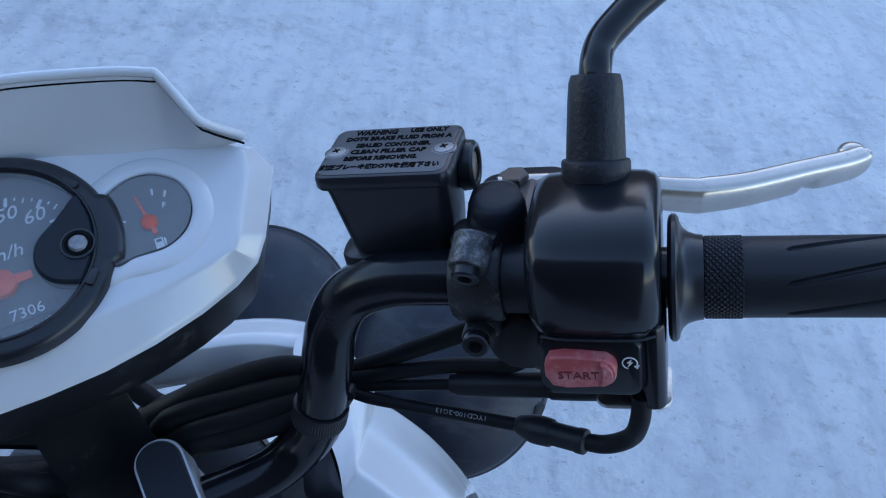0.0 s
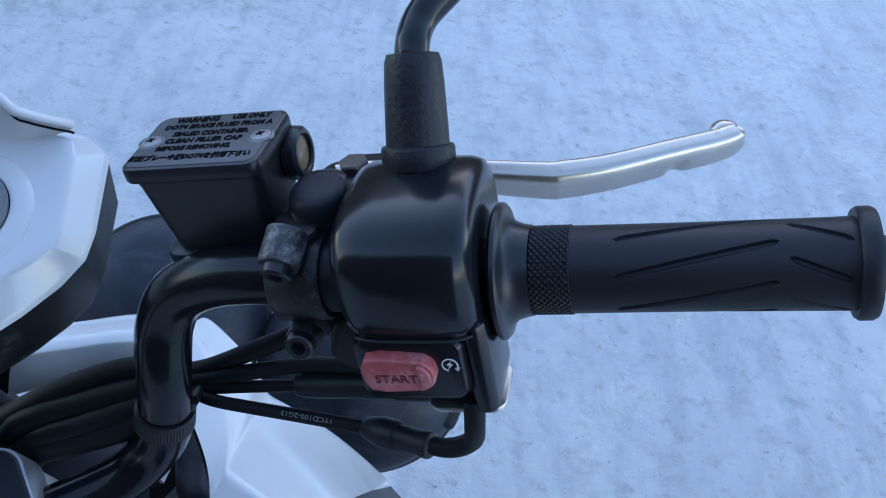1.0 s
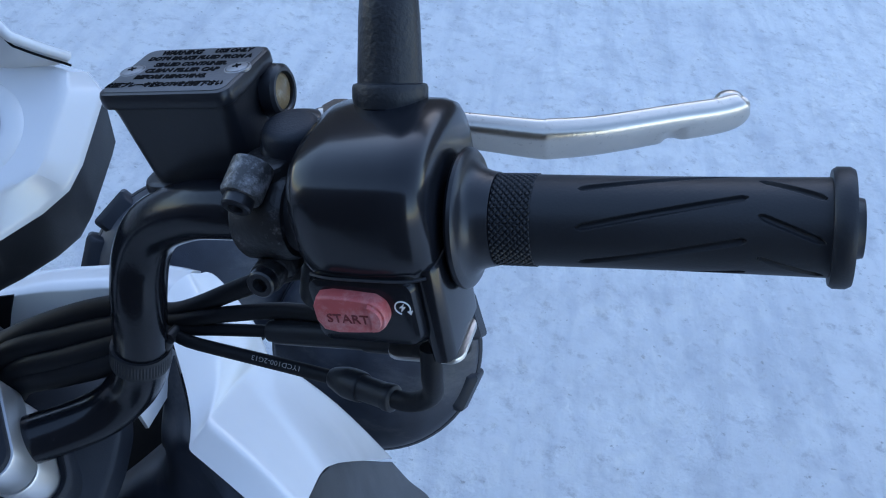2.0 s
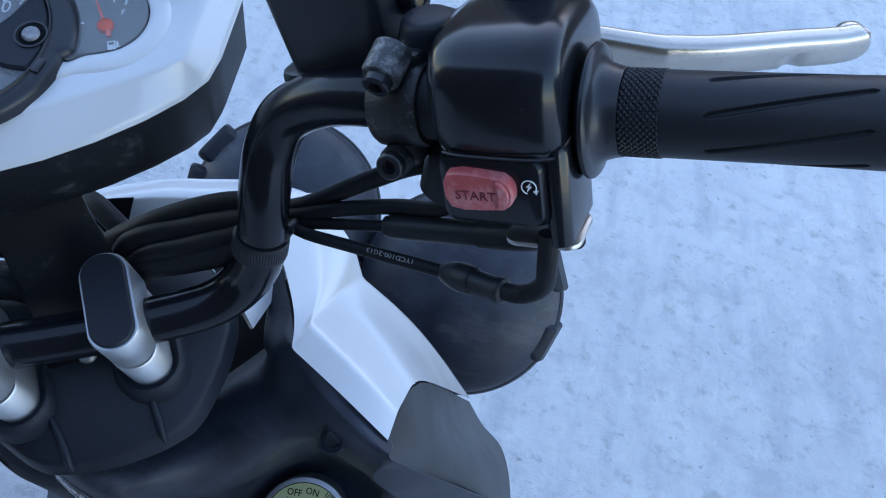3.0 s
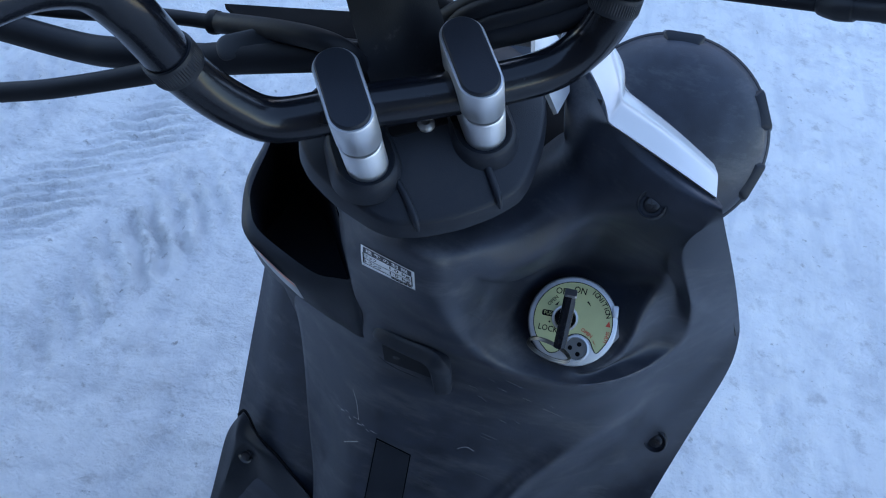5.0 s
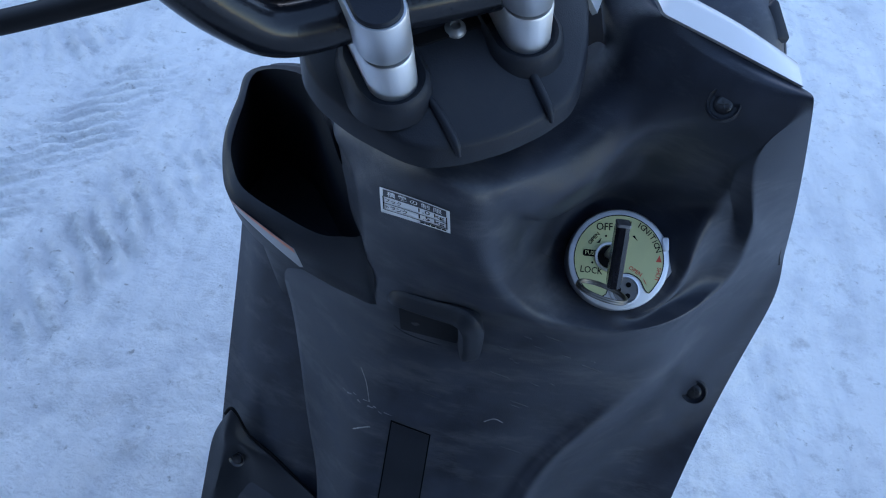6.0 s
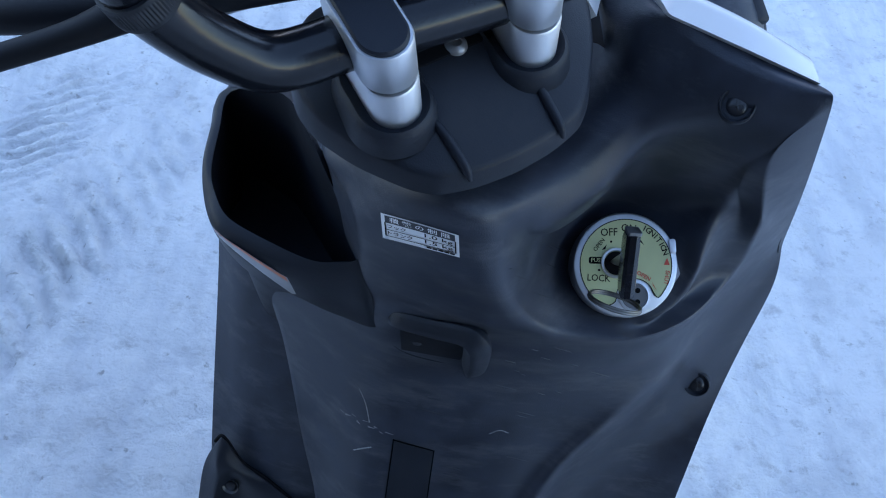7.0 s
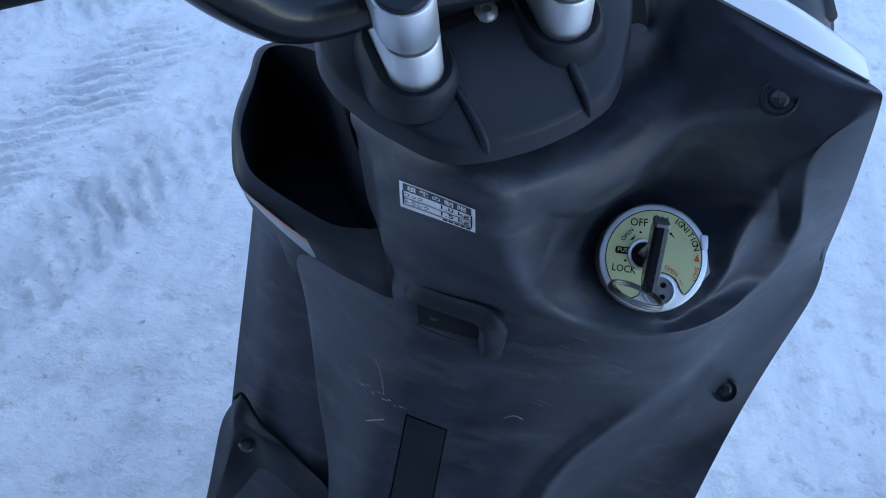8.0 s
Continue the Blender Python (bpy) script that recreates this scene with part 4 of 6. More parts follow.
shield = part("inner_leg_shield", caged(CAGE, PATCHES, CREASED), SHIELDBLACK, scooter, "scuffed matte black inner leg shield", sharp=50)
part("side_panel", shell([[(-0.214, 0.425, 0.690), (-0.190, 0.390, 0.690), (-0.105, 0.345, 0.690)], [(-0.226, 0.419, 0.613), (-0.190, 0.375, 0.605), (-0.115, 0.345, 0.600)], [(-0.224, 0.399, 0.553), (-0.193, 0.362, 0.549), (-0.120, 0.335, 0.545)],
                          [(-0.223, 0.340, 0.407), (-0.178, 0.312, 0.392), (-0.100, 0.300, 0.395)], [(-0.218, 0.273, 0.245), (-0.165, 0.272, 0.270), (-0.085, 0.280, 0.300)]], 0.004, 4, 4, (0, 1, 0)), SHIELDBLACK, shield)

# white cowl over the leg shield and the grey flank beside it
COWL = dict(a=(3, 799, 431), am=(31, 787, 440), b=(60, 774, 450), f=(7, 813, 423), fm=(34, 801, 432), bb=(60, 787, 438), fe=(9, 828, 390), em=(38, 817, 386), c=(64, 800, 392), e=(13, 843, 338), om=(52, 823, 304), d=(94, 788, 232),
            u0=(-4, 815, 418), g=(-20, 837, 403), g0=(-37, 862, 386), m1=(2, 832, 402), m2=(-9, 853, 388), m3=(-32, 877, 372), p1=(6, 845, 374), p2=(-7, 860, 366), p3=(-29, 879, 357), n1=(4, 857, 346), n2=(-7, 867, 346), n3=(-26, 880, 342))
COWL_FACES = "a f fm am | am fm bb b | f fe em fm | fm em c bb | fe e om em | em om d c | a u0 m1 f | u0 g m2 m1 | g g0 m3 m2 | f m1 p1 fe | fe p1 n1 e | m1 m2 p2 p1 | p1 p2 n2 n1 | m2 m3 p3 p2 | p2 p3 n3 n2"
cowl = part("side_cowl", caged(COWL, [p.split() for p in COWL_FACES.split(" | ")], {"a f fe e": 0.62, "f m1 m2 m3": 0.4, "f fm bb": 0.45, "fe em c": 0.35, "a am b bb c d": 0.95, "a u0 g g0": 0.9, "e om d": 0.6}, 4, 4.0), WHITE, scooter, "glossy white side cowl", sharp=50)
part("flank_panel", shell([[chart(59, 772, 441), (0.0640, 0.301, 0.833), (0.0945, 0.401, 0.713)], [chart(65, 764, 438), (0.078, 0.288, 0.815), (0.110, 0.420, 0.670)], [chart(83, 752, 388), (0.101, 0.312, 0.768), (0.129, 0.430, 0.640)],
                           [chart(107, 740, 322), (0.123, 0.326, 0.720), (0.139, 0.400, 0.648)], [chart(139, 723, 236), (0.1410, 0.3455, 0.678), (0.1430, 0.3480, 0.676)]], 0.004, 5, 5, (0, 1, -1)), GREYPLASTIC, cowl, "weathered grey plastic flank")
part("inner_cowl", shell([[chart(-23, 801, 409), chart(-32, 811, 413), chart(-42, 822, 416)], [chart(-20, 816, 401), chart(-33, 828, 404), chart(-46, 838, 406)], [chart(-17, 833, 392), chart(-33, 844, 394), chart(-50, 852, 396)]], 0.003, 4, 4, (0, 1, -1)), WHITE, cowl)

# added near-black sheet across the neck; its colour stands in for deep shadow
part("neck_shade_sheet", shell([[(-0.075, 0.275, 0.768), (-0.040, 0.285, 0.784), (-0.018, 0.285, 0.790), (0.004, 0.283, 0.790)], [(-0.080, 0.340, 0.780), (-0.052, 0.335, 0.794), (-0.030, 0.335, 0.800), (0.004, 0.330, 0.800)],
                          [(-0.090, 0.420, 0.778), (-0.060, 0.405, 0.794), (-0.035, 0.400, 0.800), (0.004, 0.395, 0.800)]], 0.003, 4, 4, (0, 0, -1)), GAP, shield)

# headlight bowls seen from behind
def bowl(at, towards, r):
    m = look(at, towards)
    prof = [(-0.03, 0.02), (-0.03, r * 0.97), (0.0, r), (0.006, r * 0.985), (0.012, r * 0.93), (0.022, r * 0.75), (0.030, r * 0.45), (0.033, 0.001)]
    return moved(turned([(-s, q) for s, q in prof], 64, "Z"), m)


for at, eye, r, lugs, reach in (((0.064, 0.491, 0.725), (-0.017, -0.118, 1.138), 0.0775, (34, -8, 100), -0.045), ((-0.081, 0.510, 0.738), (0.081, -0.011, 1.196), 0.0711, (142, 171), 0.03)):
    lamp = part("headlight_bowl", bowl(at, eye, r), SHIELDBLACK, scooter, "black plastic back of a headlight")
    face = Matrix.Translation(at) @ (Vector(eye) - Vector(at)).to_track_quat("Z", "Y").to_matrix().to_4x4()
    part("bowl_rim", turned([(-0.010, r * 0.98), (-0.006, r * 1.02), (0.000, r * 1.025), (0.003, r * 1.00), (0.0035, r * 0.97)], 72, "Z"), MOULDED, lamp, "", face)
    for a in lugs:
        part("rim_lug", slab([(-0.012, r * (0.91 + reach), 0, r * 0.36, 0.034, 0.003), (0.009, r * (0.89 + reach), 0, r * 0.34, 0.030, 0.003), (0.0125, r * (0.87 + reach), 0, r * 0.26, 0.024, 0.003)], 3), MOULDED, lamp, "", face @ pose(0, 0, 0, 0, 0, a))
# front cowl seen between the cables
BROW = [(-0.205, 0.314, 0.834), (-0.160, 0.323, 0.850), (-0.110, 0.337, 0.868), (-0.085, 0.346, 0.871), (-0.066, 0.351, 0.874), (-0.048, 0.352, 0.877), (-0.033, 0.351, 0.8785)]
shifted = lambda line, dx, dy, dz: [(x + dx, y + dy, z + dz) for x, y, z in line]
front = part("front_cowl", shell([shifted(BROW, 0, 0.036, -0.016), shifted(BROW, 0, 0.022, -0.004), shifted(BROW, 0, 0.008, 0.0005), BROW, shifted(BROW, 0, -0.002, -0.003), shifted(BROW, 0, -0.004, -0.017), shifted(BROW, 0, 0.002, -0.030)], 0.003, 5, 5, (0, 1, -1)), WHITE, scooter, "white front cowl", sharp=50)
# near-black patch on the cowl stands in for a shaded three-cornered opening
part("cowl_opening_shade", shell([[(-0.131, 0.3275, 0.8645), (-0.120, 0.3310, 0.8672), (-0.1115, 0.3335, 0.8690)], [(-0.130, 0.3240, 0.8560), (-0.120, 0.3270, 0.8580), (-0.1120, 0.3295, 0.8600)], [(-0.124, 0.3235, 0.8480), (-0.118, 0.3250, 0.8490), (-0.1125, 0.3270, 0.8500)]], 0.002, 4, 4, (0, 1, -1)), GAP, front)
part("loom_plate", shell([[(-0.211, 0.288, 0.861), (-0.143, 0.293, 0.874)], [(-0.186, 0.264, 0.866), (-0.130, 0.265, 0.877)]], 0.003, 4, 3, (0, 0, -1)), GAP, scooter, "black metal loom plate")

# wheel and fork under the cowl, which carry the machine on the snow
wheel_at = pose(-0.035, 0.50, 0.205, 0, 0, 8)
tyre = part("front_wheel", turned([(-0.045, 0.135), (-0.050, 0.165), (-0.038, 0.198), (-0.018, 0.213), (0.0, 0.216), (0.018, 0.213), (0.038, 0.198), (0.050, 0.165), (0.045, 0.135)], 48, "X"), RUBBER, scooter, "black rubber front tyre", wheel_at)
part("rim", turned([(-0.046, 0.136), (-0.046, 0.122), (-0.012, 0.110), (-0.012, 0.001), (0.012, 0.001), (0.012, 0.110), (0.046, 0.122), (0.046, 0.136)], 40, "X"), SILVER, tyre, "grey metal rim", wheel_at)
for x in (-0.075, 0.075):
    part("fork_leg", tube([(x * 0.9 - 0.03, 0.36, 0.62), (x - 0.033, 0.43, 0.42), (x - 0.035, 0.50, 0.205)], 0.016, 14, 4), CASTBLACK, scooter, "black fork leg")
# ---- details of the controls ----
TOP = pose(0, 0, 0.0430)
for words, x, y, size in (("WARNING", -0.0083, 0.0132, 0.0046), ("USE ONLY", 0.0118, 0.0136, 0.0040), ("DOT4 BRAKE FLUID FROM A", 0.0012, 0.0086, 0.0037), ("SEALED CONTAINER.", 0.0005, 0.0036, 0.0037),
                          ("CLEAN FILLER CAP", -0.0005, -0.0010, 0.0037), ("BEFORE REMOVING.", -0.0020, -0.0058, 0.0037), ("純正ブレーキ液DOT4を使用下さい", -0.001, -0.0117, 0.0036)):
    bm = lettering(words, size, 0.00025, bold=0.00016)
    wide = max(v.co.x for v in bm.verts) - min(v.co.x for v in bm.verts)
    target = {"WARNING": 0.0165, "USE ONLY": 0.0145, "DOT4 BRAKE FLUID FROM A": 0.0405, "SEALED CONTAINER.": 0.0285, "CLEAN FILLER CAP": 0.0285, "BEFORE REMOVING.": 0.0275}.get(words, 0.0440)
    bmesh.ops.scale(bm, vec=(target / wide, 1, 1), verts=bm.verts[:])
    part("embossed_line", bm, DARKINK, cap, "", H @ pose(-0.1140, 0.0205, 0) @ TOP @ pose(x, y, 0))
for x in (-0.0203, 0.0203):
    seat = part("cap_screw", turned([(-0.0005, 0.0045), (0.0004, 0.0045), (0.0005, 0.0042), (0.0001, 0.0041), (0.0001, 0.0038), (0.0006, 0.0036), (0.0009, 0.0022), (0.0010, 0.0001)], 32, "Z"), STEELDARK, cap, "cross-head screw", H @ pose(-0.1140 + x, 0.0203, 0.0427))
    part("cross_slot", joined(block(0, 0, 0.0010, 0.0030, 0.0007, 0.0004, 0.0001, 0.0001, 1), block(0, 0, 0.00101, 0.0007, 0.0030, 0.0004, 0.0001, 0.0001, 1)), DARKINK, cap, "", H @ pose(-0.1140 + x, 0.0203, 0.0427, 0, 0, 30))
part("foot", block(-0.118, 0.014, 0.002, 0.040, 0.020, 0.010, 0.006, 0.002), SATIN, reservoir, "", H)

# master cylinder, clamp and lever pivot
cylinder = part("master_cylinder", joined(
    slab([(-0.004, -0.0790, 0.012, 0.017, 0.020, 0.007), (0.010, -0.0785, 0.014, 0.0185, 0.024, 0.008), (0.020, -0.0780, 0.016, 0.0185, 0.025, 0.008), (0.0240, -0.0780, 0.017, 0.017, 0.022, 0.007), (0.0255, -0.0780, 0.017, 0.012, 0.016, 0.005)], 6),
    moved(turned([(-0.1000, 0.0075), (-0.0935, 0.0080), (-0.0930, 0.0088), (-0.0885, 0.0088), (-0.0880, 0.0076)], 36), pose(0, 0.0325, 0.0285)),
    block(-0.078, 0.036, 0.006, 0.022, 0.034, 0.014, 0.005, 0.002)), SATIN, scooter, "black brake master cylinder clamped to the handlebar", H)
part("dome_plug", turned([(-0.006, 0.0098), (0.0180, 0.0104), (0.0225, 0.0102), (0.0250, 0.0096), (0.0264, 0.0084), (0.0270, 0.0066), (0.0272, 0.0030), (0.0272, 0.0001)], 36, "Z"), MOULDED, cylinder, "", H @ pose(-0.0772, 0.0150, 0.0005, 6, 3, 0))
part("sight_collar", turned([(-0.0840, 0.0062), (-0.0796, 0.0063), (-0.0790, 0.0068), (-0.0790, 0.0080), (-0.0800, 0.0092), (-0.0840, 0.0096)], 36), SATIN, cylinder, "", H @ pose(-0.0070, 0.0325, 0.0285))
part("sight_glass", turned([(-0.0814, 0.0064), (-0.0806, 0.0063), (-0.0802, 0.0054), (-0.0801, 0.0001)], 32), AMBER, cylinder, "yellowed fluid sight glass", H @ pose(-0.0070, 0.0325, 0.0285))
hexa = [(0.0058 * math.cos(radians(60 * k)), 0.0058 * math.sin(radians(60 * k))) for k in range(6)]
pivot = part("lever_bracket", joined(block(-0.070, 0.049, 0.0105, 0.028, 0.017, 0.0035, 0.006, 0.001), block(-0.070, 0.049, -0.003, 0.028, 0.017, 0.0035, 0.006, 0.001)), SATIN, cylinder, "", H)
part("pivot_bolt", plate(hexa, 0.0122, 0.0158, 0.0006), RUST, cylinder, "rusty hexagon pivot bolt", H @ pose(-0.0760, 0.0465, 0))
clamp_ring = part("bar_clamp", joined(
    turned([(-0.0925, 0.0120), (-0.0920, 0.0142), (-0.0905, 0.0152), (-0.0750, 0.0152), (-0.0735, 0.0142), (-0.0732, 0.0115)], 40),
    block(-0.0830, 0.004, 0.012, 0.0175, 0.018, 0.014, 0.004, 0.002), block(-0.0832, -0.004, -0.0155, 0.0135, 0.016, 0.010, 0.004, 0.002)), CASTBLACK, scooter, "chipped black cast handlebar clamp", H)


def toward(at, aim):
    """A frame at a place, its z pointing to aim."""
    return Matrix.Translation(at) @ Vector(aim).to_track_quat("Z", "Y").to_matrix().to_4x4()


for at, aim, r, mat in (((-0.0819, -0.0091, 0.0198), (-0.10, -0.88, -0.45), 0.0068, WORNCAST), ((-0.0841, -0.0080, -0.0165), (0.02, -1.0, 0.12), 0.0058, CASTBLACK)):
    m = H @ toward(at, aim)
    part("bolt_boss", turned([(-0.004, r), (0.0065, r), (0.0078, r * 0.92), (0.0080, 0.003)], 28, "Z"), mat, clamp_ring, "bare-worn bolt boss", m)
    part("socket_bolt", turned([(0.0075, 0.0049), (0.0112, 0.0049), (0.0118, 0.0043), (0.0118, 0.0026), (0.0085, 0.0025), (0.0084, 0.0001)], 24, "Z"), SATIN, clamp_ring, "socket-head bolt", m)
part("bar_sleeve", turned([(-0.0740, 0.0112), (-0.0735, 0.0124), (-0.0580, 0.0124), (-0.0575, 0.0110)], 36), RUBBER, scooter, "", H)

# switch housing: parting line, lettering and starter symbol
part("start_lettering", lettering("START", 0.0046, 0.0002), REDDARK, button, "", H @ pose(-0.0462, -0.0347, -0.0138, 90, 0, 0) @ Matrix.Diagonal((1.02, 1, 1, 1)))
ringsym = [Vector((0.0024 * math.cos(a), 0.0024 * math.sin(a), 0)) for a in (radians(-28 + 23.5 * k) for k in range(13))]
part("starter_symbol", joined(tube(ringsym, 0.00022, n=8, steps=3), plate([(0.0013, -0.0012), (0.0031, -0.0008), (0.0023, -0.0024)], -0.0001, 0.0002),
                              plate([(0.0007, 0.0017), (-0.0010, 0.0001), (-0.0002, 0.0001), (-0.0007, -0.0016), (0.0010, 0.0004), (0.0002, 0.0004)], -0.0001, 0.0002)), INK, housing, "white starter symbol", H @ pose(-0.0298, -0.0304, -0.0118, 90, 0, 0))
part("parting_line", tube([Vector((-0.0582, -0.0285, -0.0022)), Vector((-0.050, -0.0302, -0.0022)), Vector((-0.0285, -0.0302, -0.0022)), Vector((-0.0215, -0.0280, -0.0022))], 0.0005, n=8, steps=4), SATIN, housing, "", H)
part("plate_screw", turned([(-0.003, 0.0030), (0.0012, 0.0030), (0.0018, 0.0022), (0.0018, 0.0001)], 20, "Z"), STEEL, housing, "", H @ pose(-0.0375, -0.016, -0.0395, 180, 0, 0))

# cables
brake_hose = part("brake_hose", tube([in_h(-0.056, 0.008, -0.014), (0.058, 0.262, 1.002), (0.043, 0.264, 0.994), (0.023, 0.268, 0.975), (-0.006, 0.277, 0.945), (-0.033, 0.284, 0.932), (-0.058, 0.283, 0.917), (-0.080, 0.279, 0.901), (-0.095, 0.282, 0.882), (-0.100, 0.290, 0.840)],
                             [0.0042, 0.0042, 0.0040, 0.0038, 0.0038, 0.0056, 0.0062, 0.0064, 0.0066, 0.0066], n=16), CABLE, scooter, "black brake hose in a loom")
part("switch_wire", tube([(0.061, 0.256, 0.994), (0.0600, 0.2570, 0.9860), (0.0530, 0.2605, 0.9785), (0.039, 0.264, 0.972), (0.017, 0.266, 0.961), (-0.006, 0.273, 0.943), (-0.029, 0.276, 0.929), (-0.053, 0.276, 0.915), (-0.079, 0.274, 0.899), (-0.095, 0.285, 0.870)],
                         [0.0034, 0.0034, 0.0032, 0.0032, 0.0032, 0.0036, 0.0058, 0.0060, 0.0062, 0.0062], n=14), CABLE, scooter, "black switch wiring sleeve")
part("boot_plug", block(0.0590, 0.2590, 1.0020, 0.024, 0.022, 0.028, 0.009, 0.004), RUBBER, scooter, "black rubber switch plug")
throttle_a = part("throttle_cable", tube([in_h(-0.024, -0.010, -0.036), in_h(-0.022, -0.008, -0.046), (0.103, 0.241, 0.998), (0.085, 0.251, 0.986), (0.036, 0.261, 0.963), (-0.006, 0.270, 0.941), (-0.028, 0.270, 0.925), (-0.050, 0.268, 0.911), (-0.072, 0.268, 0.896), (-0.09, 0.280, 0.86)],
                                         [0.0024] * 5 + [0.003, 0.0054, 0.0056, 0.0058, 0.0058], n=14), CABLE, scooter, "black throttle cable with adjuster")
part("adjuster_sleeve", tube([(0.098, 0.2445, 0.9935), (0.092, 0.2475, 0.9900), (0.0745, 0.2530, 0.9805), (0.0735, 0.2533, 0.9800), (0.042, 0.2599, 0.9658), (0.0415, 0.2600, 0.9656), (0.0375, 0.2608, 0.9638), (0.037, 0.2609, 0.9636)], [0.0034, 0.0056, 0.0058, 0.0052, 0.0050, 0.0043, 0.0042, 0.0030], n=18, steps=4), RUBBER, throttle_a, "black rubber adjuster sleeve")
throttle_b = part("throttle_cable", tube([in_h(-0.027, -0.0235, -0.033), (0.0990, 0.2215, 1.0025), (0.1008, 0.2260, 0.9885), (0.0955, 0.2300, 0.9780), (0.0870, 0.2340, 0.9730), (0.0675, 0.2450, 0.9636), (0.010, 0.261, 0.947), (-0.006, 0.268, 0.940), (-0.026, 0.266, 0.921), (-0.050, 0.264, 0.906), (-0.069, 0.265, 0.893), (-0.085, 0.275, 0.86)],
                                         [0.0036, 0.0036, 0.0036, 0.0036, 0.0034, 0.0028, 0.0026, 0.0028, 0.0052, 0.0054, 0.0056, 0.0056], n=14), CABLE, scooter, "black throttle cable with a printed number")
FER = lambda q: tuple(np.array((0.0888, 0.2330, 0.9737)) * (1 - q) + np.array((0.0655, 0.2458, 0.9630)) * q)
part("ferrule", tube([FER(-0.02), FER(0.0), FER(0.02), FER(0.12), FER(0.14), FER(0.48), FER(0.50), FER(0.54), FER(0.72), FER(0.82), FER(1.0), FER(1.05)], [0.0036, 0.0044, 0.0050, 0.0050, 0.0047, 0.0047, 0.0052, 0.0056, 0.0058, 0.0054, 0.0040, 0.0028], n=18, steps=2), RUBBER, throttle_b, "black rubber ferrule")
# printed number along the cable
way = Vector((0.010, 0.261, 0.947)) - Vector((0.0675, 0.245, 0.9636))
face = Vector((0.0, -0.74, 0.67))
PRINT = Matrix.Translation(Vector((0.0440, 0.2516, 0.9570)) + face * 0.00305) @ Matrix([(*c, 0) for c in zip(way.normalized(), face.cross(way).normalized(), face)] + [(0, 0, 0, 1)])
part("printed_number", lettering("1YCD100-2G13", 0.0027, 0.00004), PRINTGREY, throttle_b, "", PRINT @ pose(0.0015, -0.0004, -0.0002) @ Matrix.Diagonal((1.22, 1, 1, 1)))
part("meter_cable", tube([(-0.132, 0.306, 0.886), (-0.1208, 0.3000, 0.8924), (-0.1072, 0.2920, 0.8970), (-0.0962, 0.2860, 0.8964), (-0.0858, 0.2820, 0.8954), (-0.060, 0.280, 0.895)], 0.0052, n=14), CABLE, scooter, "black meter cable")
part("cable_tie", tube([(-0.003, 0.262, 0.945), (-0.001, 0.272, 0.944), (-0.004, 0.280, 0.941), (-0.008, 0.272, 0.937), (-0.005, 0.262, 0.940), (-0.003, 0.262, 0.945)], 0.0026, n=10, steps=4), RUBBER, scooter, "black cable tie")

# wrapped bands on the risers of the handlebar
RIM = [in_h(-0.1595, -0.0035, -0.062), in_h(-0.1628, -0.004, -0.0705)]


def band(a, b):
    axis = (Vector(b) - Vector(a))
    loops, n, rows = [], 120, 9
    m = toward(a, axis)
    for i in range(rows):
        z = axis.length * i / (rows - 1)
        loops.append([m @ Vector((math.cos(2 * math.pi * k / n) * q, math.sin(2 * math.pi * k / n) * q, z)) for k in range(n) for q in (0.0119 - (0.0003 if k % 2 or i in (0, rows - 1) else 0),)])
    return skin(loops)


part("wrapped_band", band(*RIM), RUBBER, scooter, "ribbed black band")
part("wrapped_band", band(in_g(-0.1018, -0.0352, -0.0290), in_g(-0.0988, -0.0364, -0.0390)), RUBBER, scooter, "ribbed black band")

# wiring on the other side
part("throttle_side_cable", tube([(-0.330, 0.250, 0.846), (-0.278, 0.260, 0.850), (-0.239, 0.264, 0.858), (-0.2095, 0.2635, 0.8635), (-0.2075, 0.2632, 0.8640), (-0.2040, 0.2630, 0.8648), (-0.2020, 0.2622, 0.8656), (-0.160, 0.242, 0.884), (-0.132, 0.236, 0.888), (-0.118, 0.252, 0.868)], [0.0040, 0.0040, 0.0040, 0.0040, 0.0062, 0.0062, 0.0056, 0.0056, 0.0054, 0.0050], n=14), CABLE, scooter, "black clutch-side cable in a sleeve")
part("wiring_loom", tube([(-0.300, 0.212, 0.822), (-0.271, 0.217, 0.831), (-0.230, 0.227, 0.846), (-0.202, 0.236, 0.858), (-0.164, 0.240, 0.870), (-0.133, 0.245, 0.877), (-0.105, 0.262, 0.87)], [0.0052, 0.0052, 0.0056, 0.0080, 0.0082, 0.0082, 0.0080], n=14), CABLE, scooter, "taped black wiring loom")
part("wiring_loom", tube([(-0.320, 0.245, 0.838), (-0.275, 0.246, 0.838), (-0.248, 0.245, 0.843), (-0.204, 0.250, 0.852), (-0.171, 0.252, 0.864), (-0.132, 0.252, 0.876), (-0.10, 0.27, 0.87)], [0.0080, 0.0080, 0.0080, 0.0066, 0.0066, 0.0066, 0.0066], n=14), CABLE, scooter, "taped black wiring loom")
part("loom_clip", block(0, 0, 0, 0.030, 0.014, 0.008, 0.004, 0.002), RUBBER, scooter, "", Matrix.Translation((-0.178, 0.240, 0.872)) @ pose(0, 0, 0, 35, -20, 20))
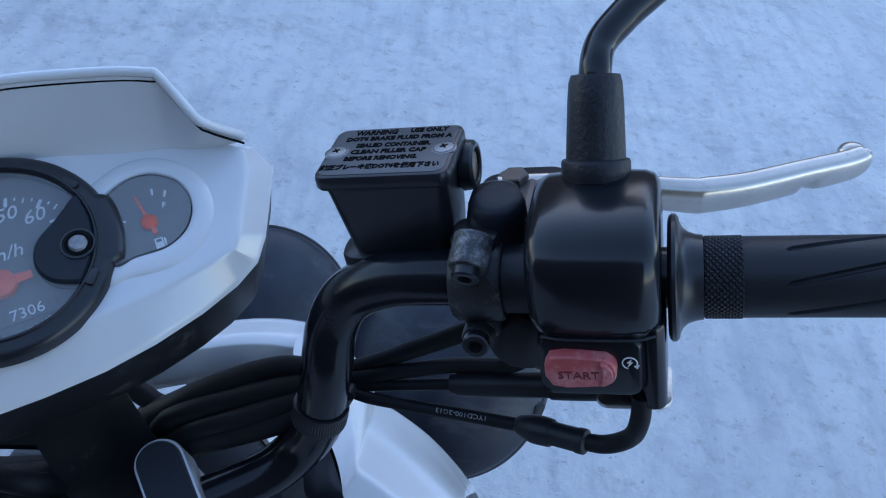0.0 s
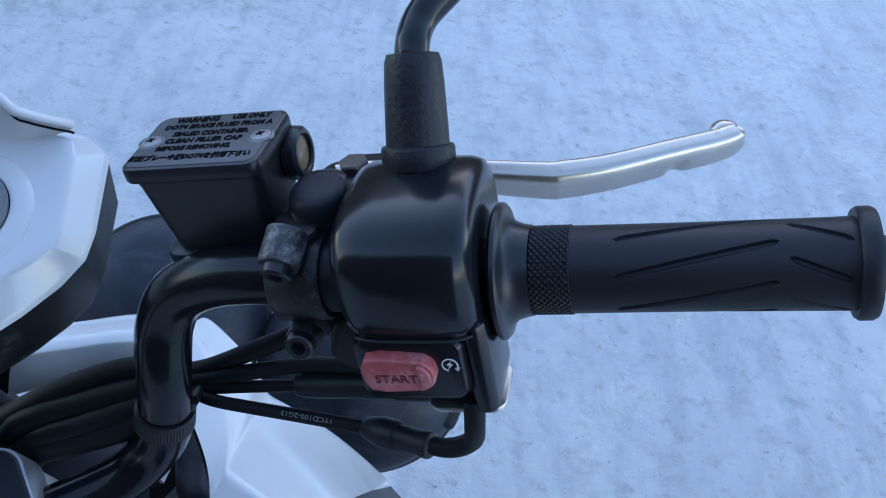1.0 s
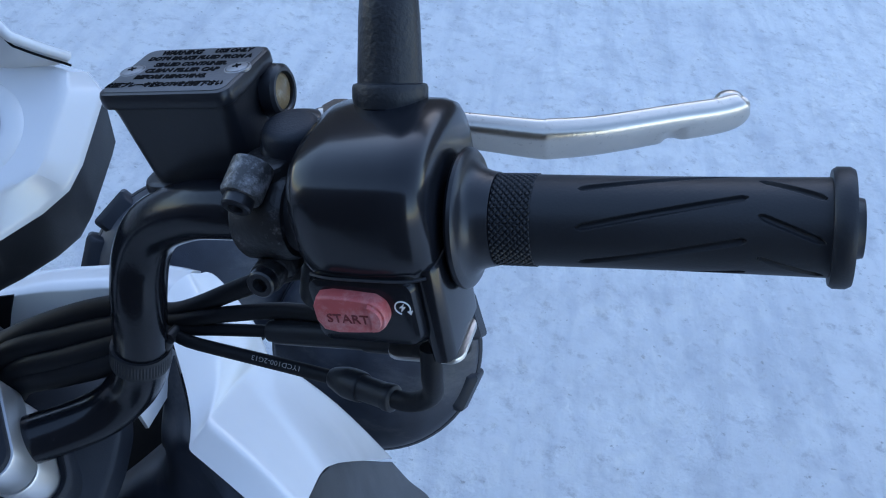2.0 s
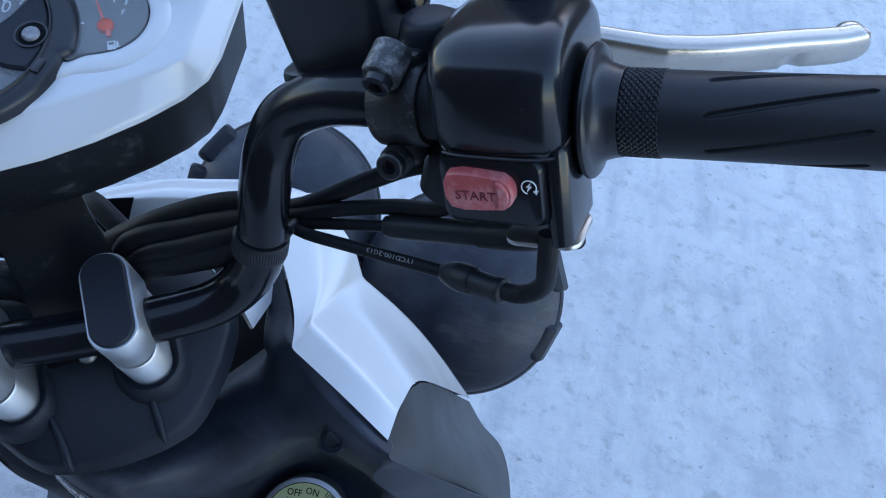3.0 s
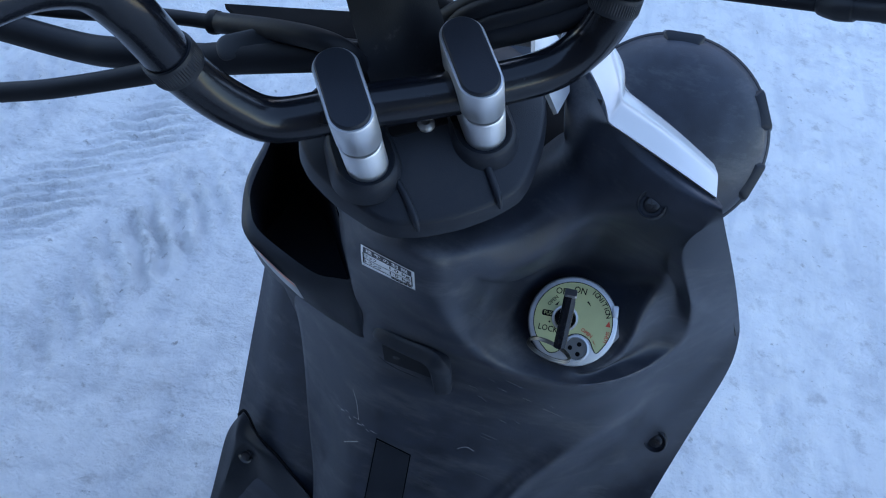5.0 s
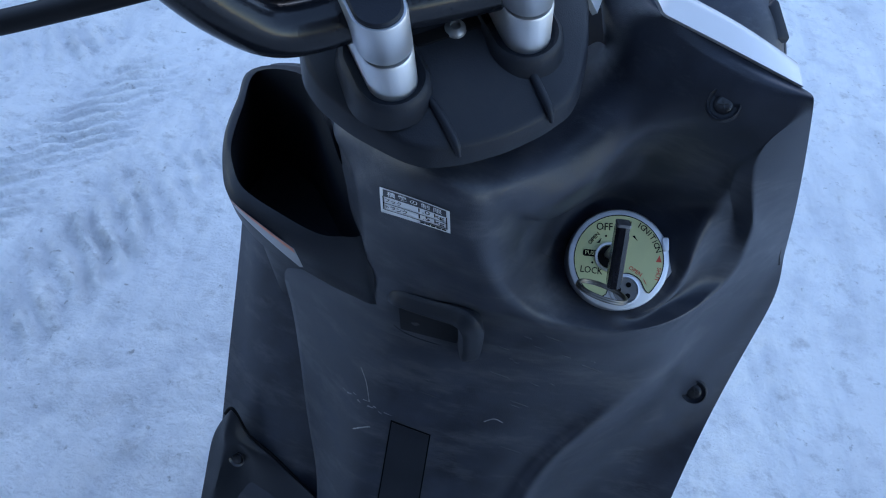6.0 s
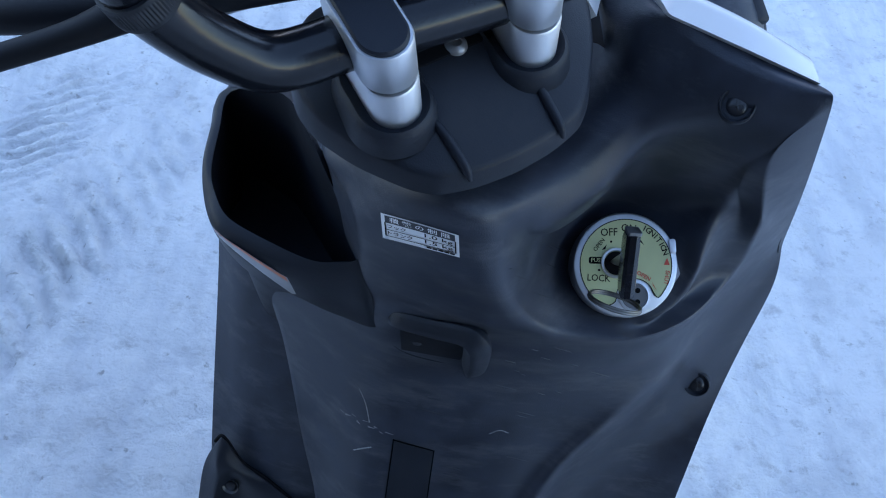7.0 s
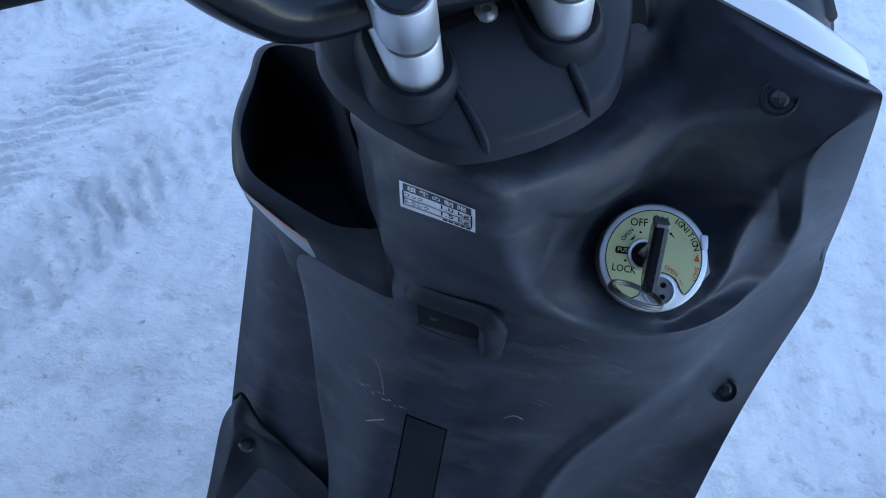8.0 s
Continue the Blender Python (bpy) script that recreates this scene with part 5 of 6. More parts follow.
part("switch_housing", slab([(-0.0585, -0.002, 0.006, 0.040, 0.040, 0.012), (-0.0560, -0.002, 0.004, 0.054, 0.058, 0.016), (-0.024, -0.002, 0.004, 0.056, 0.060, 0.016), (-0.0205, -0.002, 0.006, 0.044, 0.044, 0.012)], 7, "YZ"), GLOSS, scooter,
                   "gloss black switch housing on the far side", G @ Matrix.Diagonal((-1, 1, 1, 1)) @ G.inverted() @ H)

# steering cover: ribs, sockets round the clamp feet, centre bolt
for x, lean in ((-0.0160, 0.0020), (0.0265, 0.0010)):
    part("cover_rib", tube([Vector((x - lean * 3, -0.064, -0.1082)), Vector((x - lean, -0.078, -0.1106)), Vector((x, -0.0900, -0.1146)), Vector((x + lean * 0.3, -0.0965, -0.1172)), Vector((x + lean * 0.4, -0.0995, -0.1210))], [0.0006, 0.0018, 0.0020, 0.0017, 0.0008], n=12, steps=5, flat=1.15), MOULDED, cover, "", G)
for x in (-0.0307, 0.0288):
    part("socket", slab([(-0.1140, x, -0.058, 0.037, 0.050, 0.018), (-0.1085, x, -0.058, 0.0345, 0.0475, 0.017), (-0.1045, x, -0.0585, 0.0325, 0.0455, 0.0160), (-0.1025, x, -0.0585, 0.0300, 0.0430, 0.0148), (-0.1018, x, -0.0585, 0.0280, 0.0410, 0.0138), (-0.1040, x, -0.0585, 0.0250, 0.0380, 0.0124)], 9), MOULDED, cover, "", G, 60)
# near-black block imitates the shade in the recess beside the stem bolt
part("stem_recess_shade", block(0.002, -0.046, -0.1045, 0.036, 0.020, 0.004, 0.003, 0.001), GAP, cover, "", G)
part("stem_bolt", turned([(-0.108, 0.0048), (-0.1030, 0.0048), (-0.1018, 0.0040), (-0.1010, 0.0022), (-0.1022, 0.0020), (-0.1023, 0.0001)], 28, "Z"), STEELDARK, cover, "plated stem bolt", G @ pose(0.0030, -0.0530, 0))

# ---- glove pocket beside the steering head ----
opening = [(-0.198, 0.350, 0.742), (-0.200, 0.327, 0.732), (-0.199, 0.302, 0.725), (-0.194, 0.288, 0.720), (-0.184, 0.275, 0.716), (-0.160, 0.264, 0.713), (-0.139, 0.257, 0.711), (-0.126, 0.257, 0.712), (-0.114, 0.256, 0.719), (-0.123, 0.265, 0.738), (-0.134, 0.274, 0.753), (-0.146, 0.293, 0.762), (-0.165, 0.327, 0.761)]
rim = [(-0.203, 0.355, 0.739), (-0.205, 0.334, 0.732), (-0.205, 0.309, 0.725), (-0.201, 0.291, 0.715), (-0.192, 0.273, 0.711), (-0.173, 0.262, 0.706), (-0.149, 0.254, 0.700), (-0.127, 0.254, 0.700), (-0.108, 0.256, 0.707), (-0.120, 0.271, 0.733), (-0.132, 0.281, 0.748), (-0.145, 0.302, 0.757), (-0.166, 0.339, 0.758)]
skirt = [(-0.223, 0.429, 0.678), (-0.226, 0.406, 0.670), (-0.223, 0.372, 0.665), (-0.212, 0.332, 0.668), (-0.195, 0.297, 0.676), (-0.175, 0.282, 0.668), (-0.146, 0.273, 0.6625), (-0.122, 0.270, 0.654), (-0.100, 0.262, 0.661), (-0.118, 0.310, 0.674), (-0.134, 0.334, 0.683), (-0.151, 0.359, 0.694), (-0.176, 0.405, 0.697)]


def ring_at(line, steps=5):
    return [Vector(p) for p in spline(line, steps, True)]


deep = [(x * 0.7 - 0.045 + 0.35 * max(0.0, x + 0.165), y * 0.5 + 0.265, z * 0.2 + 0.31) for x, y, z in opening]
edge = [tuple((np.array(a) * 0.5 + np.array(b) * 0.5) + np.array((0, 0, 0.0015))) for a, b in zip(opening, rim)]
between = lambda a, b, q: ring_at([tuple(np.array(u) * (1 - q) + np.array(v) * q) for u, v in zip(a, b)])
tucked = [(x, y + 0.05, z - 0.015) for x, y, z in skirt]
pocket = part("glove_pocket", skin([ring_at(deep), between(opening, deep, 0.25), ring_at(opening), ring_at(edge), ring_at(rim), between(rim, skirt, 0.5), between(rim, skirt, 0.94), between(skirt, tucked, 0.08), ring_at(tucked)]),
              MOULDED, scooter, "open black glove pocket", sharp=60)

# ---- things fixed to the leg shield ----
from mathutils.bvhtree import BVHTree


def surface_of(ob):
    m = ob.data
    at = ORIGINS[ob.name]
    return BVHTree.FromPolygons([v.co + at for v in m.vertices], [tuple(p.vertices) for p in m.polygons])


SHIELD, POCKET = surface_of(shield), surface_of(pocket)
BACK = Vector((0.02, 0.70, -0.71))


def laid(bm, corners, tree, lift, aim=BACK):
    """Lays a flat piece, drawn over 0..1 each way, onto a surface: corners are lower left, lower right, upper right, upper left."""
    c = [Vector(p) for p in corners]
    for v in bm.verts:
        u, w, h = v.co
        p = (c[0] * (1 - u) + c[1] * u) * (1 - w) + (c[3] * (1 - u) + c[2] * u) * w
        hit = tree.ray_cast(p - aim * 0.06, aim, 0.2)
        v.co = (hit[0] if hit[0] else p) - aim * (lift + h)
    return bm


def sheet(u0, w0, u1, w1, n=10, m=5, h=0.0004):
    bm = bmesh.new()
    grid = [[[bm.verts.new((u0 + (u1 - u0) * i / n, w0 + (w1 - w0) * j / m, z)) for j in range(m + 1)] for i in range(n + 1)] for z in (0, h)]
    for i in range(n):
        for j in range(m):
            bm.faces.new((grid[1][i][j], grid[1][i + 1][j], grid[1][i + 1][j + 1], grid[1][i][j + 1]))
    lo, hi = grid
    edge = [(i, 0) for i in range(n + 1)] + [(n, j) for j in range(1, m + 1)] + [(i, m) for i in range(n - 1, -1, -1)] + [(0, j) for j in range(m - 1, 0, -1)]
    for (a, b), (c, d) in zip(edge, edge[1:] + edge[:1]):
        bm.faces.new((lo[a][b], lo[c][d], hi[c][d], hi[a][b]))
    return bm


def words_on(words, u, w, wide, high, bold=0.0):
    bm = lettering(words, 1.0, 0.0, bold=bold)
    xs, ys = [v.co.x for v in bm.verts], [v.co.y for v in bm.verts]
    for v in bm.verts:
        v.co = ((v.co.x - min(xs)) / (max(xs) - min(xs)) * wide + u - wide / 2, (v.co.y - min(ys)) / (max(ys) - min(ys)) * high + w - high / 2, 0)
    return bm


STUCK = [(-0.1032, 0.2253, 0.7630), (-0.0689, 0.2172, 0.7641), (-0.0715, 0.2065, 0.7877), (-0.1057, 0.2168, 0.7865)]
label = part("load_label", laid(sheet(0, 0, 1, 1), STUCK, SHIELD, 0.0004), STICKER, shield, "white and black load limit label")
part("label_band", laid(sheet(0.05, 0.66, 0.95, 0.94), STUCK, SHIELD, 0.0010, ), STICKERBAND, label)
part("label_lines", joined(laid(sheet(0.04, 0.385, 0.96, 0.405, 10, 1), STUCK, SHIELD, 0.0010), laid(sheet(0.04, 0.13, 0.96, 0.15, 10, 1), STUCK, SHIELD, 0.0010), laid(sheet(0.04, 0.13, 0.055, 0.66, 1, 4), STUCK, SHIELD, 0.0010),
                           laid(sheet(0.945, 0.13, 0.96, 0.66, 1, 4), STUCK, SHIELD, 0.0010)), DARKINK, label)
for words, u, w, wide, high, mat in (("積 載 の 制 限", 0.50, 0.80, 0.78, 0.20, STICKER), ("フック", 0.20, 0.53, 0.24, 0.15, DARKINK), ("トランク", 0.24, 0.27, 0.32, 0.15, DARKINK),
                                     ("1.0 kg", 0.74, 0.53, 0.36, 0.20, DARKINK), ("1.5 kg", 0.74, 0.27, 0.36, 0.20, DARKINK)):
    part("label_line", laid(words_on(words, u, w, wide, high, 0.01), STUCK, SHIELD, 0.0020 if mat is STICKER else 0.0016), mat, label)
for k in range(5):
    part("label_bar", laid(sheet(0.58 + 0.075 * k, 0.04, 0.64 + 0.075 * k, 0.10, 2, 1), STUCK, SHIELD, 0.0010), DARKINK, label)

BADGE = [(-0.200, 0.295, 0.690), (-0.147, 0.272, 0.6645), (-0.1505, 0.2625, 0.6905), (-0.1945, 0.275, 0.708)]
badge = part("pocket_decal", laid(sheet(0, 0.0, 1, 1, 16, 5), BADGE, POCKET, 0.0004), DECALGREY, pocket, "silver-grey decal with an orange stripe")
part("orange_stripe", laid(sheet(0.02, 0.74, 0.98, 0.96, 16, 2), BADGE, POCKET, 0.0009), ORANGESTRIPE, badge)

# bag hook
def on_shield(p, lift):
    hit = SHIELD.ray_cast(Vector(p) - BACK * 0.06, BACK, 0.2)
    return (hit[0] if hit[0] else Vector(p)) - BACK * lift


def along(a, b, n, lift0, lift1):
    return [on_shield(Vector(a).lerp(Vector(b), k / (n - 1)), lift0 + (lift1 - lift0) * k / (n - 1)) for k in range(n)]


hook = part("bag_hook", tube([chart(-93, 657, 300), chart(-88, 656, 308), chart(-70, 654, 316), chart(-56, 653, 322), chart(-49, 650, 322), chart(-46, 642, 303), chart(-44, 632, 274), chart(-44, 629, 264)], [0.0040, 0.0052, 0.0055, 0.0060, 0.0068, 0.0066, 0.0060, 0.0036], n=24, steps=6, square=4.5), MOULDED, shield, "black bag hook")
part("hook_root", tube([chart(-96, 652, 289), chart(-92, 642, 278), chart(-82, 636, 271), chart(-64, 633, 269), chart(-48, 633, 269)], [0.0016, 0.0018, 0.0017, 0.0015, 0.0012], n=14, steps=6), MOULDED, hook)
# darker sheet laid on the shield paints the shade in the hook's slot
part("hook_slot_shade", laid(sheet(0, 0, 1, 1, 10, 6, 0.0), [chart(-86, 637, 270), chart(-52, 635, 271), chart(-49, 649, 297), chart(-89, 652, 293)], SHIELD, 0.0004), CABLE, hook)
part("hook_screw", turned([(-0.004, 0.0030), (0.0004, 0.0030), (0.0010, 0.0022), (0.0012, 0.0001)], 20, "Z"), SATIN, hook, "", toward(chart(-78, 644, 288), (0, -0.9, 0.4)))
# cover plate on the tunnel
TAB = [(-0.081, 0.263, 0.4420), (-0.052, 0.267, 0.4490), (-0.0550, 0.269, 0.5325), (-0.0815, 0.275, 0.5335)]
tab = part("service_plate", laid(sheet(0, -0.3, 1, 1, 8, 14, 0.0012), TAB, SHIELD, 0.0), MOULDED, shield, "narrow black service plate")
part("plate_gap", joined(laid(sheet(-0.035, -0.3, 0.0, 1.02, 1, 14), TAB, SHIELD, 0.0002), laid(sheet(1.0, -0.3, 1.035, 1.02, 1, 14), TAB, SHIELD, 0.0002), laid(sheet(-0.035, 1.0, 1.035, 1.02, 8, 1), TAB, SHIELD, 0.0002)), GAP, tab)
# panel screws in their recesses
for at, aim, r in (((0.0332, 0.2402, 0.8468), (-0.28, -0.72, 0.62), 0.0072), ((0.121, 0.322, 0.568), (-0.30, -0.80, 0.45), 0.0085), ((-0.0385, 0.2435, 0.7985), (0.0, -0.6, 0.8), 0.0022)):
    m = toward(Vector(at) - Vector(aim) * (0.002 if r > 0.003 else 0), aim)
    cup = part("screw_cup", turned([(-0.004, r * 1.05), (0.0006, r * 1.02), (0.0010, r * 0.95), (0.0002, r * 0.86), (-0.0010, r * 0.80), (-0.0012, 0.0001)], 32, "Z"), DARKINK if r < 0.003 else MOULDED, shield, "", m)
    if r > 0.003:
        part("screw", turned([(-0.003, r * 0.60), (-0.0008, r * 0.60), (0.0000, r * 0.50), (0.0004, r * 0.25), (0.0004, 0.0001)], 28, "Z"), SATIN, cup, "black cross-head screw", m)
        part("slot", joined(block(0, 0, 0.0004, r * 0.6, r * 0.13, 0.0005, 0.0001, 0.0001, 1), block(0, 0, 0.00042, r * 0.13, r * 0.6, 0.0005, 0.0001, 0.0001, 1)), GREYPLASTIC, cup, "", m @ pose(0, 0, 0, 0, 0, 25))
# scratches
rng = random.Random(4)
for k in range(9):
    q = k / 8
    p = Vector((-0.119, 0.288, 0.5440)).lerp(Vector((-0.088, 0.276, 0.5385)), q) + Vector((0, 0, rng.uniform(-0.003, 0.003)))
    ends = [on_shield(p, 0), on_shield(p + Vector((rng.uniform(0.002, 0.006), -0.001, rng.uniform(-0.0030, 0.001))), 0)]
    part("scuff_mark", tube(ends, [rng.uniform(0.0002, 0.0008), 0.0001], n=6, steps=2), SCRATCH, shield)
for k in range(34):
    zone = ((-0.030, 0.030, 0.610, 0.665), (-0.090, 0.000, 0.470, 0.600), (-0.060, -0.010, 0.700, 0.760))[k % 3]
    p = Vector((rng.uniform(zone[0], zone[1]), 0.262, rng.uniform(zone[2], zone[3])))
    w = rng.uniform(0.003, 0.016)
    ends = [on_shield(p + Vector((w * q, 0, -0.25 * w * q)), 0) for q in (0, 0.5, 1)]
    part("scuff_mark", tube(ends, [0.0001, rng.uniform(0.00012, 0.0004), 0.0001], n=6, steps=3), SCUFF, shield)
for line, r in (([(-0.108, 0.284, 0.574), (-0.103, 0.284, 0.560), (-0.099, 0.285, 0.540)], 0.0003),
                ([(-0.108, 0.276, 0.514), (-0.101, 0.275, 0.520), (-0.096, 0.274, 0.524)], 0.0004), ([(-0.022, 0.268, 0.561), (-0.016, 0.268, 0.566), (-0.010, 0.268, 0.564)], 0.0003)):
    pts = []
    for p in spline(line, 6):
        hit = SHIELD.ray_cast(Vector(p) - BACK * 0.05, BACK, 0.2)
        pts.append((hit[0] if hit[0] else Vector(p)))
    part("scratch", tube(pts, [r * 1.6 * (0.3 + 0.7 * abs(math.sin(k * 1.7))) for k in range(len(pts))], n=6, steps=1), SCRATCH, shield, "pale scratch")

# footboard corner
CORNER = dict(o1=(-214, 533, 86), o2=(-224, 514, 66), o3=(-229, 485, 45), o4=(-236, 431, 5), o5=(-245, 368, -39), t1=(-209, 539, 93), i1=(-211, 524, 89), i2=(-211, 506, 78), i3=(-219, 463, 41), i4=(-227, 428, 10), i5=(-236, 364, -35),
              s1=(-203, 534, 92), s2=(-193, 518, 79), s3=(-173, 505, 72), s4=(-150, 489, 70), s5=(-126, 470, 68), m1=(-200, 513, 83), m2=(-186, 499, 70), p1=(-203, 497, 62), p2=(-190, 476, 44), p3=(-160, 465, 48), q1=(-180, 427, 10), q2=(-130, 418, 19), q3=(-185, 364, -35), q4=(-120, 357, -28))
CORNER_FACES = "o1 i1 i2 o2 | o2 i2 i3 o3 | o3 i3 i4 o4 | o4 i4 i5 o5 | t1 s1 i1 o1 | i1 s1 s2 m1 | i1 m1 i2 | i2 m1 p1 i3 | m1 s2 s3 m2 | m1 m2 p2 p1 | i3 p1 p2 q1 i4 | m2 s3 s4 p3 | p2 m2 p3 q1 | p3 s4 s5 q2 | p3 q2 q1 | i4 q1 q3 i5 | q1 q2 q4 q3"
board_end = part("footboard_corner", caged(CORNER, [p.split() for p in CORNER_FACES.split(" | ")], {"i1 i2 i3 i4 i5": 0.55, "i2 m1 m2": 0.4, "o1 o2 o3 o4 o5": 0.8, "t1 s1 s2 s3 s4 s5": 0.8, "o1 t1": 0.5}, 3), MOULDED, shield, "black footboard corner", sharp=50)
part("corner_seam", tube([chart(u - 1, w + 1.5, h - 2.5) for u, w, h in (CORNER[k] for k in ("o1", "t1", "s1", "s2", "s3", "s4", "s5"))], 0.0014, n=8, steps=5), GAP, board_end)
m = toward((-0.2015, 0.3075, 0.3965), (-0.1, -0.9, 0.4))
part("footboard_screw", turned([(-0.002, 0.0068), (0.0008, 0.0066), (0.0, 0.0055), (-0.001, 0.0045), (0.0006, 0.0038), (0.001, 0.0001)], 28, "Z"), SATIN, shield, "", m)

# footboard that runs back from the foot of the shield
board = part("footboard", slab([(0.185, -0.060, 0.075, 0.270, 0.460, 0.040), (0.192, -0.060, 0.075, 0.290, 0.490, 0.055), (0.236, -0.060, 0.075, 0.300, 0.510, 0.060), (0.242, -0.060, 0.075, 0.296, 0.504, 0.058), (0.243, -0.060, 0.075, 0.284, 0.490, 0.052)], 8), MOULDED, scooter, "black plastic footboard with raised ribs")
for k in range(8):
    part("tread_rib", block(-0.165 + 0.030 * k, 0.040, 0.2440, 0.010, 0.380, 0.004, 0.004, 0.0012), RUBBER, board)

# ---- ignition lock ----
LOCK = look((0.022, 0.265, 0.727), (0.022 + 0.06, 0.265 + 0.68, 0.727 - 0.73), 9)
lock = part("ignition_lock", turned([(-0.030, 0.0272), (-0.002, 0.0272), (-0.0004, 0.0266), (0.0, 0.0255), (0.0, 0.0001)], 64, "Z"), SILVER, scooter, "silver ignition lock with a cream glow plate", LOCK)
notch = [tuple(p) for p in spline([(0.0236 * math.cos(radians(a)), 0.0236 * math.sin(radians(a))) for a in range(-44, 254, 12)] + [(-0.0052, -0.0190), (-0.0042, -0.0130), (0.0004, -0.0082), (0.0062, -0.0070), (0.0118, -0.0096), (0.0145, -0.0140)], 3, True)]
cream = part("glow_plate", plate(notch, 0.0001, 0.0006), CREAM, lock, "cream plate with printed positions", LOCK)
part("plate_border", tube([Vector((x, y, 0.0006)) for x, y in notch + notch[:1]], 0.00025, n=6, steps=1), DARKINK, lock, "", LOCK)


def print_on(words, x, y, size, mat, turn=0.0, stretch=1.0):
    part("print", lettering(words, size, 0.00005, bold=0.00004), mat, cream, "", LOCK @ pose(x, y, 0.0007, 0, 0, turn) @ Matrix.Diagonal((stretch, 1, 1, 1)))


print_on("OFF", -0.0090, 0.0165, 0.0056, DARKINK, 3, 0.9)
print_on("ON", 0.0012, 0.0188, 0.0056, DARKINK, -4, 0.9)
print_on("LOCK", -0.0140, -0.0072, 0.0050, DARKINK, -2, 0.9)
print_on("OPEN", -0.0140, 0.0100, 0.0030, DARKINK, 52)
print_on("OPEN", 0.0092, -0.0055, 0.0030, REDINK, -28)
print_on("SHUT", 0.0210, -0.0060, 0.0030, REDINK, -98)
for k, ch in enumerate("IGNITION"):
    a = radians(64 - 6.4 * k)
    print_on(ch, 0.0212 * math.cos(a), 0.0212 * math.sin(a), 0.0042, DARKINK, math.degrees(a) - 90)
part("push_box", slab([(0.0006, -0.0148, 0.0020, 0.0088, 0.0036, 0.0012), (0.0008, -0.0148, 0.0020, 0.0088, 0.0036, 0.0012)], 4), DARKINK, cream, "", LOCK)
part("push_word", lettering("PUSH", 0.0030, 0.00005), CREAM, cream, "", LOCK @ pose(-0.0146, 0.0020, 0.0009))
part("red_pointer", plate([(0.0195, 0.0005), (0.0225, 0.0005), (0.0212, 0.0042)], 0.0006, 0.0008), REDINK, cream, "", LOCK)
for pts, mat in (([(-0.0125, 0.0075), (-0.0100, 0.0105), (-0.0108, 0.0078)], DARKINK), ([(0.0135, -0.0085), (0.0160, -0.0125), (0.0142, -0.0105)], REDINK), ([(0.0060, 0.0130), (0.0092, 0.0105), (0.0072, 0.0135)], DARKINK)):
    part("arrow", plate(pts, 0.0006, 0.0008), mat, cream, "", LOCK)
for x, y in ((-0.0078, 0.0118), (-0.0138, -0.0030)):
    part("dot", turned([(0.0006, 0.0006), (0.0008, 0.0006), (0.00081, 0.0001)], 12, "Z"), DARKINK, cream, "", LOCK @ pose(x, y, 0))
slot = part("key_barrel", turned([(0.0004, 0.0080), (0.0016, 0.0078), (0.0018, 0.0066), (0.0006, 0.0062), (0.0005, 0.0001)], 36, "Z"), STEEL, lock, "dark key slot", LOCK @ pose(-0.0050, 0.0008, 0))
part("slot_hole", turned([(0.0007, 0.0061), (0.0009, 0.0061), (0.00091, 0.0001)], 28, "Z"), DARKINK, slot, "", LOCK @ pose(-0.0050, 0.0008, 0))
shutter = part("shutter_hole", turned([(0.0002, 0.0082), (0.0012, 0.0080), (0.0014, 0.0070), (0.0004, 0.0066), (0.0003, 0.0001)], 36, "Z"), SILVER, lock, "round shutter lock", LOCK @ pose(0.0045, -0.0160, 0))
part("shutter_face", turned([(0.0003, 0.0066), (0.0007, 0.0064), (0.00071, 0.0001)], 32, "Z"), DIALGREY, shutter, "", LOCK @ pose(0.0045, -0.0160, 0))
for a in (60, 180, 300):
    part("pin_hole", turned([(0.0007, 0.0014), (0.0010, 0.0014), (0.00101, 0.0001)], 14, "Z"), DARKINK, shutter, "", LOCK @ pose(0.0045 + 0.0034 * math.cos(radians(a)), -0.0160 + 0.0034 * math.sin(radians(a)), 0))
part("shutter_tab", plate([tuple(p) for p in spline([(0.0255, -0.0085), (0.0290, -0.0040), (0.0325, 0.0040), (0.0318, 0.0065), (0.0285, 0.0055), (0.0262, 0.0015)], 5, True)], -0.006, -0.0030, 0.0005), STEELDARK, lock, "grey steel shutter tab", LOCK)
part("rim_notch", block(0.0248, 0.0078, 0.0004, 0.0035, 0.0075, 0.0016, 0.0008, 0.0004), SILVER, lock, "", LOCK @ pose(0, 0, 0, 0, 0, 6))

